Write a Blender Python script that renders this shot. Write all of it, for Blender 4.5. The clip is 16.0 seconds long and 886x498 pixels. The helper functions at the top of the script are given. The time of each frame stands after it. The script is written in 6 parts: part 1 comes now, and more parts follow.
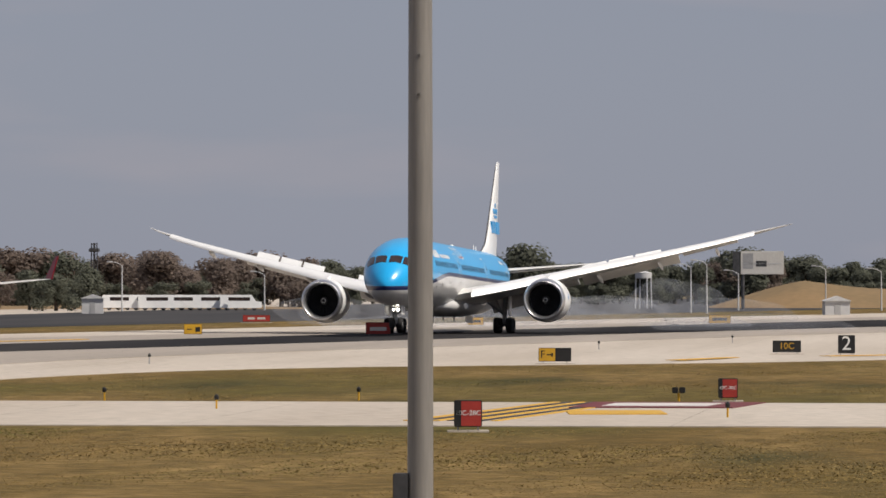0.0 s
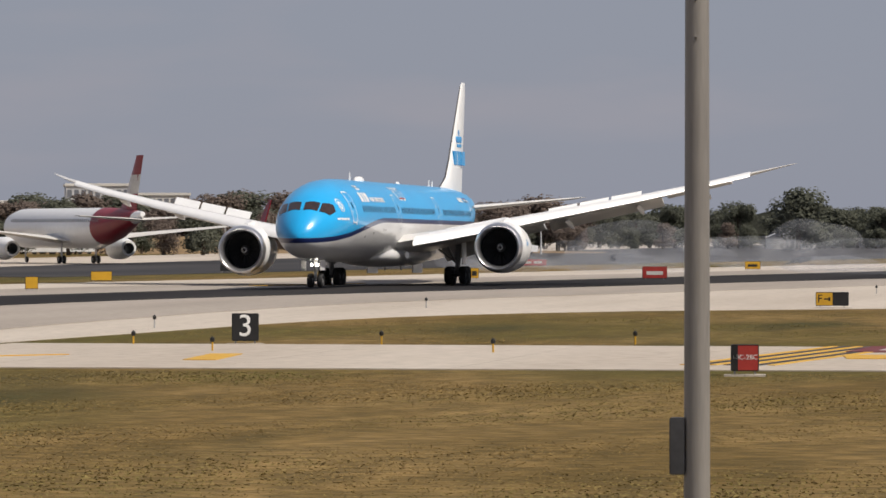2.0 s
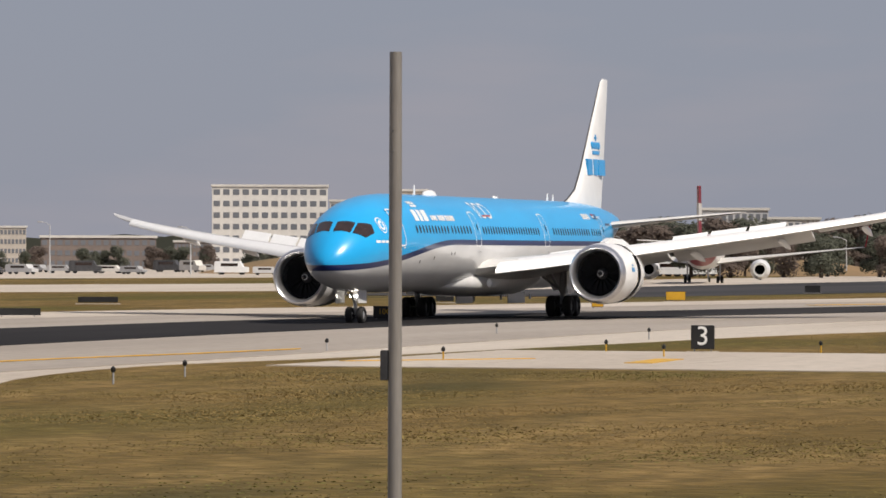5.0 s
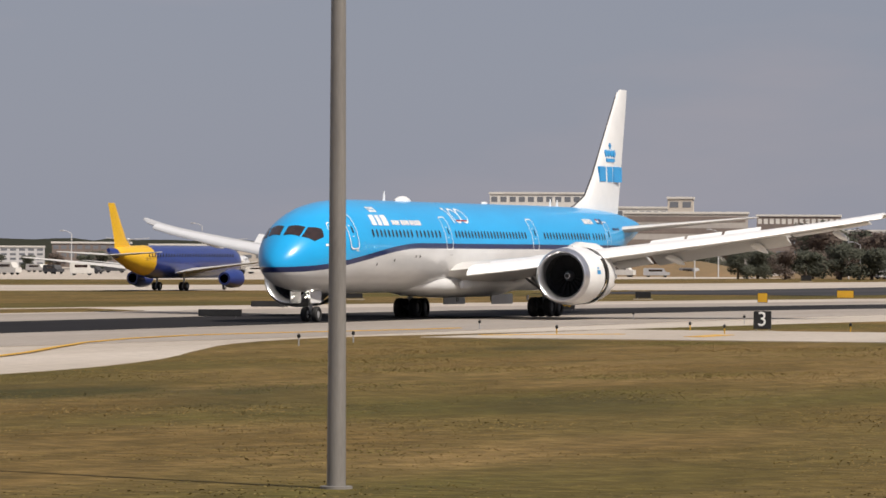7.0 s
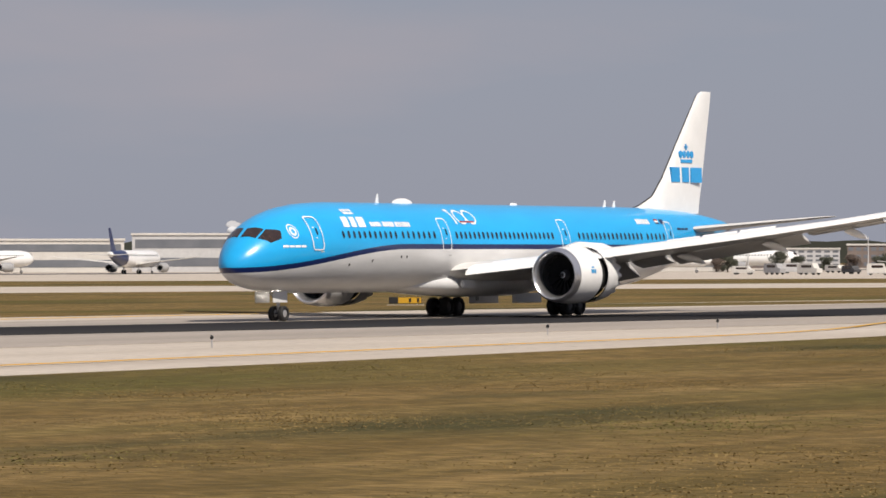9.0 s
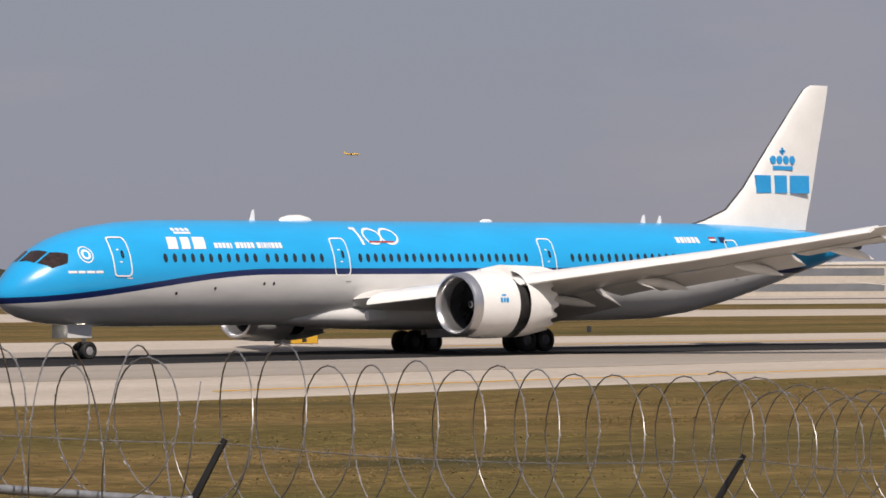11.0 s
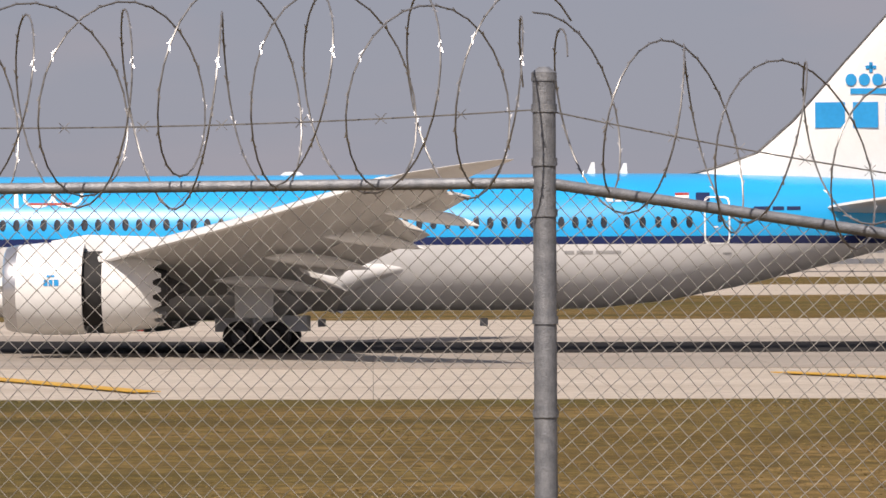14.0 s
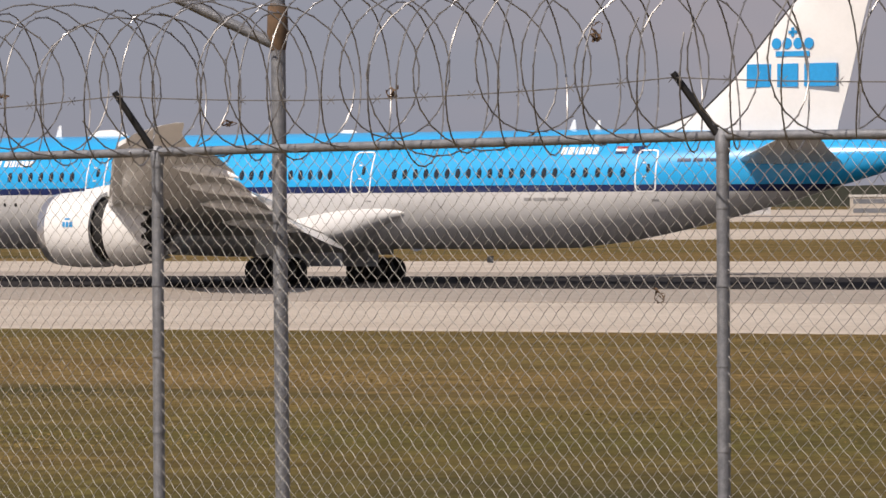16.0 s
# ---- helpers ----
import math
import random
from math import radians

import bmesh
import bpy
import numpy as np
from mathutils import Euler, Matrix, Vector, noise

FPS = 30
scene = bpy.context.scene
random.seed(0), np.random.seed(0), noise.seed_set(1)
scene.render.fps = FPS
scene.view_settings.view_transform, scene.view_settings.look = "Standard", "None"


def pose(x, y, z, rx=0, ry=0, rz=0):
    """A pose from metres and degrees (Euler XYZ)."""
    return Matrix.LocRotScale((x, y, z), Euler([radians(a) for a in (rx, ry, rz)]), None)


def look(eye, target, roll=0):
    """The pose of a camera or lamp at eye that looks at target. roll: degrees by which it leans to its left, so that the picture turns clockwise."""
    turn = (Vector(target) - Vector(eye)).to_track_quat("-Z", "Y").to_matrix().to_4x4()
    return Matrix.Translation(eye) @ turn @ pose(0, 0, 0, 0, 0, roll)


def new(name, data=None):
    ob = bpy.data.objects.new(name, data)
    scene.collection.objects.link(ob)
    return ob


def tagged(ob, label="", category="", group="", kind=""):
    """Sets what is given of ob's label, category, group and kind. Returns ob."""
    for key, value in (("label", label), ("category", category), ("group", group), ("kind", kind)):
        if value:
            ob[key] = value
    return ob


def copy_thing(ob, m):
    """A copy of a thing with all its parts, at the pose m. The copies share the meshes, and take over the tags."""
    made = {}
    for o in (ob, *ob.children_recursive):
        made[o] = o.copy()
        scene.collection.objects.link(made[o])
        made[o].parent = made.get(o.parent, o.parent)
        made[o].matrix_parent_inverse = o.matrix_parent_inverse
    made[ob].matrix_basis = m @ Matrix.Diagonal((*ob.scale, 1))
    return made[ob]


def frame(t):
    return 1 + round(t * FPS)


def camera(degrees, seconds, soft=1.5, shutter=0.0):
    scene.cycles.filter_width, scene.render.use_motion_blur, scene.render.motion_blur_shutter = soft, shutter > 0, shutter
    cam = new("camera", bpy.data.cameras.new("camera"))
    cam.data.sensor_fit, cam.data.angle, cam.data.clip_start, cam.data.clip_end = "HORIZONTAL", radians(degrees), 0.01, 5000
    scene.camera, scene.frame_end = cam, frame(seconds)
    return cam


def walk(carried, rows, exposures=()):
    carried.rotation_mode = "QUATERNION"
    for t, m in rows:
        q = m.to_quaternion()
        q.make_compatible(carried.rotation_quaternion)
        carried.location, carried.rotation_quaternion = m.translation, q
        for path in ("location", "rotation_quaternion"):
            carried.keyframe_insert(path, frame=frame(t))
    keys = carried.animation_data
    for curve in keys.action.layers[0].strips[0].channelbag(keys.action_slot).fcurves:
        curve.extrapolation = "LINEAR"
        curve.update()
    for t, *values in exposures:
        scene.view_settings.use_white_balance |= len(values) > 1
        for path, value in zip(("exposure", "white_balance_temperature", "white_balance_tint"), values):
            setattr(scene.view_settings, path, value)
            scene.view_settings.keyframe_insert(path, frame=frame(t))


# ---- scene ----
EYE = 4.3
cam = camera(11.194, 16.0, soft=1.6)
walk(cam, [
    (0, pose(170.00, -70.00, EYE + 0.00, 90.458, 0, -83.261) @ pose(0, 0, 0, 0, 0, 0.00)),
    (0.5, pose(170.00, -70.00, EYE + 0.00, 90.401, 0, -82.495) @ pose(0, 0, 0, 0, 0, 0.00)),
    (1, pose(170.00, -70.00, EYE + 0.00, 90.158, 0, -81.663) @ pose(0, 0, 0, 0, 0, 0.00)),
    (1.5, pose(170.00, -70.00, EYE + 0.00, 89.850, 0, -80.708) @ pose(0, 0, 0, 0, 0, 0.00)),
    (2, pose(170.00, -70.00, EYE + 0.00, 89.749, 0, -79.758) @ pose(0, 0, 0, 0, 0, 0.00)),
    (2.5, pose(170.00, -70.00, EYE + 0.00, 89.699, 0, -78.621) @ pose(0, 0, 0, 0, 0, 0.00)),
    (3, pose(170.00, -70.00, EYE + 0.00, 89.993, 0, -76.658) @ pose(0, 0, 0, 0, 0, 0.00)),
    (3.5, pose(170.00, -70.00, EYE + 0.00, 89.921, 0, -75.341) @ pose(0, 0, 0, 0, 0, 0.00)),
    (4, pose(170.00, -70.00, EYE + 0.00, 89.964, 0, -72.857) @ pose(0, 0, 0, 0, 0, 0.00)),
    (4.2, pose(167.00, -72.00, EYE + 0.00, 90.043, 0, -72.174) @ pose(0, 0, 0, 0, 0, 0.00)),
    (4.7, pose(154.38, -79.90, EYE + 0.00, 90.041, 0, -71.583) @ pose(0, 0, 0, 0, 0, 0.10)),
    (5.25, pose(140.50, -88.60, EYE + 0.00, 90.039, 0, -70.933) @ pose(0, 0, 0, 0, 0, 0.20)),
    (5.8, pose(126.62, -97.30, EYE + 0.00, 90.038, 0, -70.283) @ pose(0, 0, 0, 0, 0, 0.30)),
    (6.3, pose(114.00, -105.20, EYE + 0.00, 90.036, 0, -69.692) @ pose(0, 0, 0, 0, 0, 0.40)),
    (6.5, pose(106.92, -107.97, EYE + 0.00, 90.057, 0, -69.208) @ pose(0, 0, 0, 0, 0, 0.36)),
    (7, pose(89.21, -114.88, EYE + 0.00, 90.072, 0, -67.441) @ pose(0, 0, 0, 0, 0, 0.27)),
    (7.5, pose(71.50, -121.80, EYE + 0.00, 89.964, 0, -66.036) @ pose(0, 0, 0, 0, 0, 0.18)),
    (8, pose(53.79, -128.72, EYE + 0.00, 89.842, 0, -64.024) @ pose(0, 0, 0, 0, 0, 0.09)),
    (8.5, pose(36.08, -135.63, EYE + 0.00, 90.029, 0, -61.620) @ pose(0, 0, 0, 0, 0, 0.00)),
    (8.7, pose(29.00, -138.40, EYE + 0.00, 90.064, 0, -60.693) @ pose(0, 0, 0, 0, 0, -0.03)),
    (9.2, pose(22.33, -154.02, EYE + 0.00, 90.073, 0, -54.659) @ pose(0, 0, 0, 0, 0, -0.09)),
    (9.75, pose(15.00, -171.20, EYE + 0.35, 90.082, 0, -48.023) @ pose(0, 0, 0, 0, 0, -0.16)),
    (10.3, pose(7.67, -188.38, EYE + 0.40, 90.092, 0, -41.386) @ pose(0, 0, 0, 0, 0, -0.23)),
    (10.8, pose(1.00, -204.00, EYE + 0.00, 90.100, 0, -35.353) @ pose(0, 0, 0, 0, 0, -0.30)),
    (11, pose(0.00, -206.00, EYE + 0.00, 90.401, 0, -33.884) @ pose(0, 0, 0, 0, 0, -0.30)),
    (11.5, pose(0.00, -206.00, EYE + 0.00, 90.322, 0, -29.014) @ pose(0, 0, 0, 0, 0, -0.30)),
    (12, pose(0.00, -206.00, EYE + 0.00, 90.372, 0, -23.571) @ pose(0, 0, 0, 0, 0, -0.30)),
    (12.5, pose(0.00, -206.00, EYE + 0.00, 90.315, 0, -18.078) @ pose(0, 0, 0, 0, 0, -0.45)),
    (13, pose(0.00, -206.00, EYE + 0.00, 90.430, 0, -13.351) @ pose(0, 0, 0, 0, 0, -0.60)),
    (13.5, pose(0.00, -206.00, EYE + 0.00, 90.251, 0, -7.600) @ pose(0, 0, 0, 0, 0, -0.45)),
    (13.8, pose(0.00, -206.00, EYE + 0.00, 90.064, 0, -3.339) @ pose(0, 0, 0, 0, 0, -0.36)),
    (14.1, pose(0.00, -206.00, EYE + 0.00, 90.064, 0, 0.135) @ pose(0, 0, 0, 0, 0, -0.28)),
    (14.5, pose(0.00, -206.00, EYE + 0.00, 89.835, 0, 4.081) @ pose(0, 0, 0, 0, 0, -0.18)),
    (14.8, pose(0.00, -206.00, EYE + 0.00, 89.742, 0, 8.522) @ pose(0, 0, 0, 0, 0, -0.10)),
    (15.2, pose(0.00, -206.00, EYE + 0.00, 89.692, 0, 13.019) @ pose(0, 0, 0, 0, 0, -0.17)),
    (15.6, pose(0.00, -206.00, EYE + 0.00, 89.728, 0, 17.746) @ pose(0, 0, 0, 0, 0, -0.23)),
    (16, pose(0.00, -206.00, EYE + 0.00, 89.384, 0, 21.650) @ pose(0, 0, 0, 0, 0, -0.30)),
], exposures=[(0, 0.0, 6550, 11), (4, 0.0, 6550, 11), (6.5, 0.05, 6560, 12), (7.5, -0.05, 6560, 12), (8.5, 0.1, 6560, 12), (11, -0.08, 6650, 14), (12, 0.05, 6700, 15), (14, 0.1, 6720, 16), (15.5, 0.02, 6720, 16), (16, -0.03, 6720, 16)])
# ---- light ----
world = bpy.data.worlds.new("sky")
scene.world = world
world.use_nodes = True
wn = world.node_tree
sky = wn.nodes.new("ShaderNodeTexSky")
sky.sky_type, sky.sun_disc = "NISHITA", False
sky.sun_elevation, sky.sun_rotation = radians(48), radians(200)
sky.air_density, sky.dust_density, sky.ozone_density, sky.altitude = 1.3, 0.6, 3.0, 200
# clear sky seen through an even blue-grey haze
haze = wn.nodes.new("ShaderNodeMix")
haze.data_type = "RGBA"
dim = wn.nodes.new("ShaderNodeVectorMath")
dim.operation = "SCALE"
dim.inputs["Scale"].default_value = 0.08
haze.inputs[0].default_value = 0.9
haze.inputs[7].default_value = (0.262, 0.286, 0.362, 1)
wn.links.new(sky.outputs[0], dim.inputs[0])
wn.links.new(dim.outputs[0], haze.inputs[6])
cloud_map = wn.nodes.new("ShaderNodeTexCoord")
cloud_scale = wn.nodes.new("ShaderNodeMapping")
cloud_scale.inputs["Scale"].default_value = (6, 6, 26)
cloud = wn.nodes.new("ShaderNodeTexNoise")
cloud.inputs["Scale"].default_value, cloud.inputs["Detail"].default_value = 1.0, 6
cloud_fac = wn.nodes.new("ShaderNodeMapRange")
for key, value in (("From Min", 0.5), ("From Max", 0.74), ("To Max", 0.75)):
    cloud_fac.inputs[key].default_value = value
thin = wn.nodes.new("ShaderNodeMix")
thin.data_type = "RGBA"
thin.inputs[7].default_value = (0.37, 0.345, 0.375, 1)
wn.links.new(cloud_map.outputs["Generated"], cloud_scale.inputs[0])
wn.links.new(cloud_scale.outputs[0], cloud.inputs["Vector"])
wn.links.new(cloud.outputs["Fac"], cloud_fac.inputs[0])
wn.links.new(cloud_fac.outputs[0], thin.inputs[0])
wn.nodes["Background"].inputs["Strength"].default_value = 1.0
wn.links.new(haze.outputs[2], thin.inputs[6])
wn.links.new(thin.outputs[2], wn.nodes["Background"].inputs[0])
sun_lamp = new("sun", bpy.data.lights.new("sun", "SUN"))
sun_lamp.data.energy, sun_lamp.data.angle, sun_lamp.data.color = 4.8, radians(0.6), (1.0, 0.925, 0.82)
sun_lamp.matrix_world = look((-150, -420, 500), (0, 0, 0))


# ---- materials ----
def shader(name, rough=0.6, metal=0.0, spec=0.5, coat=0.0):
    m = bpy.data.materials.new(name)
    m.use_nodes = True
    b = m.node_tree.nodes["Principled BSDF"]
    b.inputs["Roughness"].default_value, b.inputs["Metallic"].default_value = rough, metal
    b.inputs["Specular IOR Level"].default_value, b.inputs["Coat Weight"].default_value = spec, coat
    return m, m.node_tree, b


def coords(nt, scale=(1, 1, 1)):
    tc = nt.nodes.new("ShaderNodeTexCoord")
    mp = nt.nodes.new("ShaderNodeMapping")
    mp.inputs["Scale"].default_value = scale
    nt.links.new(tc.outputs["Object"], mp.inputs[0])
    return mp.outputs[0]


def noise_fac(nt, vec, scale, detail=4, lo=0.35, hi=0.65):
    n = nt.nodes.new("ShaderNodeTexNoise")
    n.inputs["Scale"].default_value, n.inputs["Detail"].default_value = scale, detail
    nt.links.new(vec, n.inputs["Vector"])
    r = nt.nodes.new("ShaderNodeMapRange")
    r.inputs["From Min"].default_value, r.inputs["From Max"].default_value = lo, hi
    nt.links.new(n.outputs["Fac"], r.inputs[0])
    return r.outputs[0]


def mix(nt, fac, a, b):
    n = nt.nodes.new("ShaderNodeMix")
    n.data_type = "RGBA"
    if isinstance(fac, float):
        n.inputs[0].default_value = fac
    else:
        nt.links.new(fac, n.inputs[0])
    for k, c in ((6, a), (7, b)):
        if isinstance(c, tuple):
            n.inputs[k].default_value = (*c, 1)
        else:
            nt.links.new(c, n.inputs[k])
    return n.outputs[2]


def bump(nt, b, fac, strength, dist=0.02):
    n = nt.nodes.new("ShaderNodeBump")
    n.inputs["Strength"].default_value, n.inputs["Distance"].default_value = strength, dist
    nt.links.new(fac, n.inputs["Height"])
    nt.links.new(n.outputs[0], b.inputs["Normal"])


def surface(name, a, b2, scale=3.0, rough=0.6, metal=0.0, spec=0.4, stretch=(1, 1, 1), fine=None, relief=0.0, coat=0.0, speck=0.8):
    """A mottled surface of two colours at two scales."""
    m, nt, b = shader(name, rough, metal, spec, coat)
    v = coords(nt, stretch)
    f1 = noise_fac(nt, v, scale)
    f2 = noise_fac(nt, v, fine or scale * 9, 3)
    c = mix(nt, f1, a, b2)
    mid = tuple(0.5 * (p + q) for p, q in zip(a, b2))
    c = mix(nt, 0.35, c, mix(nt, f2, a, tuple(speck * q for q in mid)))
    nt.links.new(c, b.inputs["Base Color"])
    if relief:
        bump(nt, b, f2, relief)
    return m


def grass_material():
    m, nt, b = shader("mown_dry_grass", 0.95, 0, 0.1)
    v = coords(nt)
    vs = coords(nt, (0.35, 1.0, 1))
    green = noise_fac(nt, vs, 0.045, 5, 0.46, 0.65)
    tan = noise_fac(nt, vs, 0.16, 6, 0.36, 0.66)
    fine = noise_fac(nt, coords(nt, (1, 0.5, 1)), 2.2, 8, 0.38, 0.62)
    tuft = noise_fac(nt, coords(nt, (0.6, 1.2, 1)), 0.55, 7, 0.40, 0.60)
    dark = noise_fac(nt, vs, 0.075, 5, 0.57, 0.68)
    c = mix(nt, tan, (0.160, 0.104, 0.034), (0.275, 0.182, 0.072))
    c = mix(nt, green, c, (0.114, 0.098, 0.026))
    c = mix(nt, dark, c, (0.062, 0.058, 0.022))
    c = mix(nt, tuft, mix(nt, 0.45, c, (0.07, 0.052, 0.018)), c)
    c = mix(nt, fine, mix(nt, 0.55, c, (0.045, 0.035, 0.012)), c)
    nt.links.new(c, b.inputs["Base Color"])
    bump(nt, b, fine, 0.5, 0.15)
    return m


def concrete_material(name, a, b2, joint):
    m, nt, b = shader(name, 0.85, 0, 0.25)
    v = coords(nt)
    f1 = noise_fac(nt, coords(nt, (0.12, 1, 1)), 0.12, 6)
    f2 = noise_fac(nt, v, 1.4, 5)
    c = mix(nt, f1, a, b2)
    c = mix(nt, f2, mix(nt, 0.25, c, (0.12, 0.11, 0.1)), c)
    br = nt.nodes.new("ShaderNodeTexBrick")
    br.offset = 0
    br.inputs["Scale"].default_value, br.inputs["Mortar Size"].default_value = 1, 0.012
    br.inputs["Brick Width"].default_value, br.inputs["Row Height"].default_value = joint, joint
    nt.links.new(v, br.inputs["Vector"])
    c = mix(nt, br.outputs["Fac"], c, (0.16, 0.14, 0.12))
    nt.links.new(c, b.inputs["Base Color"])
    return m


GRASS = grass_material()
CONCRETE = concrete_material("pale_concrete", (0.44, 0.38, 0.315), (0.53, 0.47, 0.40), 7.6)
RUNWAY = concrete_material("runway_concrete", (0.30, 0.262, 0.222), (0.37, 0.325, 0.28), 7.6)
RUBBER = surface("rubber_stained_runway", (0.014, 0.0135, 0.015), (0.042, 0.039, 0.038), 0.06, 0.95, spec=0.08, stretch=(0.12, 1, 1), fine=1.0)
ASPHALT = surface("weathered_asphalt", (0.075, 0.072, 0.075), (0.13, 0.122, 0.12), 0.05, 0.9, spec=0.12, stretch=(0.15, 1, 1), fine=0.9)
DARKASPH = surface("dark_asphalt", (0.035, 0.035, 0.038), (0.07, 0.067, 0.067), 0.05, 0.95, spec=0.1, stretch=(0.15, 1, 1), fine=0.9)
YELLOW = surface("yellow_marking_paint", (0.62, 0.36, 0.03), (0.50, 0.28, 0.04), 1.5, 0.6)
WHITE = surface("white_paint", (0.80, 0.80, 0.79), (0.73, 0.73, 0.72), 1.2, 0.3, spec=0.5, coat=0.2, speck=0.97)
OFFWHITE = surface("off_white_panel", (0.62, 0.60, 0.56), (0.52, 0.50, 0.47), 0.4, 0.5)
GREYPAINT = surface("grey_paint", (0.36, 0.36, 0.36), (0.28, 0.28, 0.29), 1.0, 0.5)
ALU = surface("polished_lip_metal", (0.70, 0.70, 0.72), (0.60, 0.60, 0.62), 2.0, 0.28, 0.9)
STEEL = surface("galvanised_steel", (0.30, 0.31, 0.33), (0.17, 0.18, 0.20), 22, 0.5, 0.45, fine=160, relief=0.2)
MESHWIRE = surface("zinc_mesh_wire", (0.36, 0.35, 0.325), (0.24, 0.23, 0.215), 9, 0.5, 0.1, fine=60)
POLESTEEL = surface("weathered_pole_steel", (0.30, 0.28, 0.255), (0.22, 0.205, 0.19), 1.2, 0.45, 0.35, stretch=(4, 4, 0.4))
WIRE = surface("dull_wire_steel", (0.34, 0.33, 0.32), (0.17, 0.165, 0.16), 30, 0.42, 0.6)
BLADE = surface("shiny_blade_steel", (0.62, 0.62, 0.63), (0.45, 0.45, 0.47), 30, 0.4, 0.8)
BLACK = surface("black_rubber", (0.012, 0.012, 0.013), (0.028, 0.027, 0.027), 2.0, 0.75)
BLACKPAINT = surface("black_sign_paint", (0.010, 0.010, 0.011), (0.022, 0.022, 0.022), 1.5, 0.5)
DARKMETAL = surface("dark_gear_metal", (0.10, 0.10, 0.105), (0.05, 0.05, 0.052), 2.0, 0.5, 0.4)
SILVER = surface("gear_leg_silver", (0.45, 0.45, 0.46), (0.34, 0.34, 0.35), 3.0, 0.4, 0.4)
REDSIGN = surface("red_sign_face", (0.38, 0.040, 0.030), (0.30, 0.030, 0.024), 1.5, 0.5)
NAVY = surface("navy_paint", (0.006, 0.016, 0.075), (0.010, 0.022, 0.09), 0.8, 0.3, coat=0.3)
CYANPAINT = surface("sky_blue_paint", (0.020, 0.31, 0.66), (0.016, 0.28, 0.62), 0.6, 0.3, coat=0.3)
# the panes' reddish-brown inner reflection is put into this glass colour
GLASS = surface("dark_glass_brown_reflection", (0.020, 0.013, 0.012), (0.05, 0.028, 0.022), 3.0, 0.08, 0.0, spec=0.8)
WINDOWGLASS = surface("cabin_window_glass", (0.015, 0.02, 0.03), (0.03, 0.035, 0.045), 3.0, 0.2, 0.0, spec=0.6)


def fuselage_material():
    """Sky blue over white, with a navy line that dips towards the nose."""
    m, nt, b = shader("fuselage_paint", 0.28, 0, 0.5, 0.35)
    tc = nt.nodes.new("ShaderNodeTexCoord")
    sp = nt.nodes.new("ShaderNodeSeparateXYZ")
    nt.links.new(tc.outputs["Object"], sp.inputs[0])
    line = nt.nodes.new("ShaderNodeMapRange")
    line.interpolation_type = "SMOOTHSTEP"
    for k, v in (("From Min", -35.2), ("From Max", -17.5), ("To Min", 3.28), ("To Max", 4.78)):
        line.inputs[k].default_value = v
    nt.links.new(sp.outputs["X"], line.inputs[0])

    def above(offset):
        s = nt.nodes.new("ShaderNodeMath")
        s.operation = "SUBTRACT"
        nt.links.new(sp.outputs["Z"], s.inputs[0])
        nt.links.new(line.outputs[0], s.inputs[1])
        g = nt.nodes.new("ShaderNodeMath")
        g.operation = "GREATER_THAN"
        g.inputs[1].default_value = offset
        nt.links.new(s.outputs[0], g.inputs[0])
        return g.outputs[0]

    v = coords(nt, (0.3, 1, 1))
    f = noise_fac(nt, v, 1.0)
    blue = mix(nt, f, (0.006, 0.365, 0.745), (0.006, 0.335, 0.70))
    white = mix(nt, f, (0.66, 0.66, 0.66), (0.58, 0.58, 0.58))
    c = mix(nt, above(-0.17), white, (0.006, 0.016, 0.085))
    c = mix(nt, above(0.17), c, blue)
    nt.links.new(c, b.inputs["Base Color"])
    return m


FUSE = fuselage_material()


# ---- mesh helpers ----
def mesh_from(name, bm, material, smooth=True):
    me = bpy.data.meshes.new(name)
    bmesh.ops.recalc_face_normals(bm, faces=bm.faces)
    bm.to_mesh(me)
    bm.free()
    me.materials.append(material)
    if smooth:
        for p in me.polygons:
            p.use_smooth = True
        me.set_sharp_from_angle(angle=radians(38))
    return me


def part(name, bm, material, parent=None, label="", smooth=True):
    ob = new(name, mesh_from(name, bm, material, smooth))
    if parent:
        ob.parent = parent
    if label:
        ob["label"] = label
    return ob


def thing(name, label, category, group="", kind=""):
    return tagged(new(name), label, category, group, kind)


def loft(bm, rings, close=True, caps=True):
    vs = [[bm.verts.new(p) for p in r] for r in rings]
    n = len(rings[0])
    for a, b in zip(vs, vs[1:]):
        for i in range(n if close else n - 1):
            j = (i + 1) % n
            bm.faces.new((a[i], a[j], b[j], b[i]))
    if caps and close:
        bm.faces.new(vs[0])
        bm.faces.new(vs[-1][::-1])
    return bm


def box(bm, lo, hi, bevel=0.0):
    r = bmesh.ops.create_cube(bm, size=1)
    for v in r["verts"]:
        v.co = Vector([l + (c + 0.5) * (h - l) for l, h, c in zip(lo, hi, v.co)])
    if bevel:
        es = list({e for v in r["verts"] for e in v.link_edges})
        bmesh.ops.bevel(bm, geom=es, offset=bevel, segments=2, affect="EDGES")
    return bm


def boxed(lo, hi, bevel=0.0):
    return box(bmesh.new(), lo, hi, bevel)


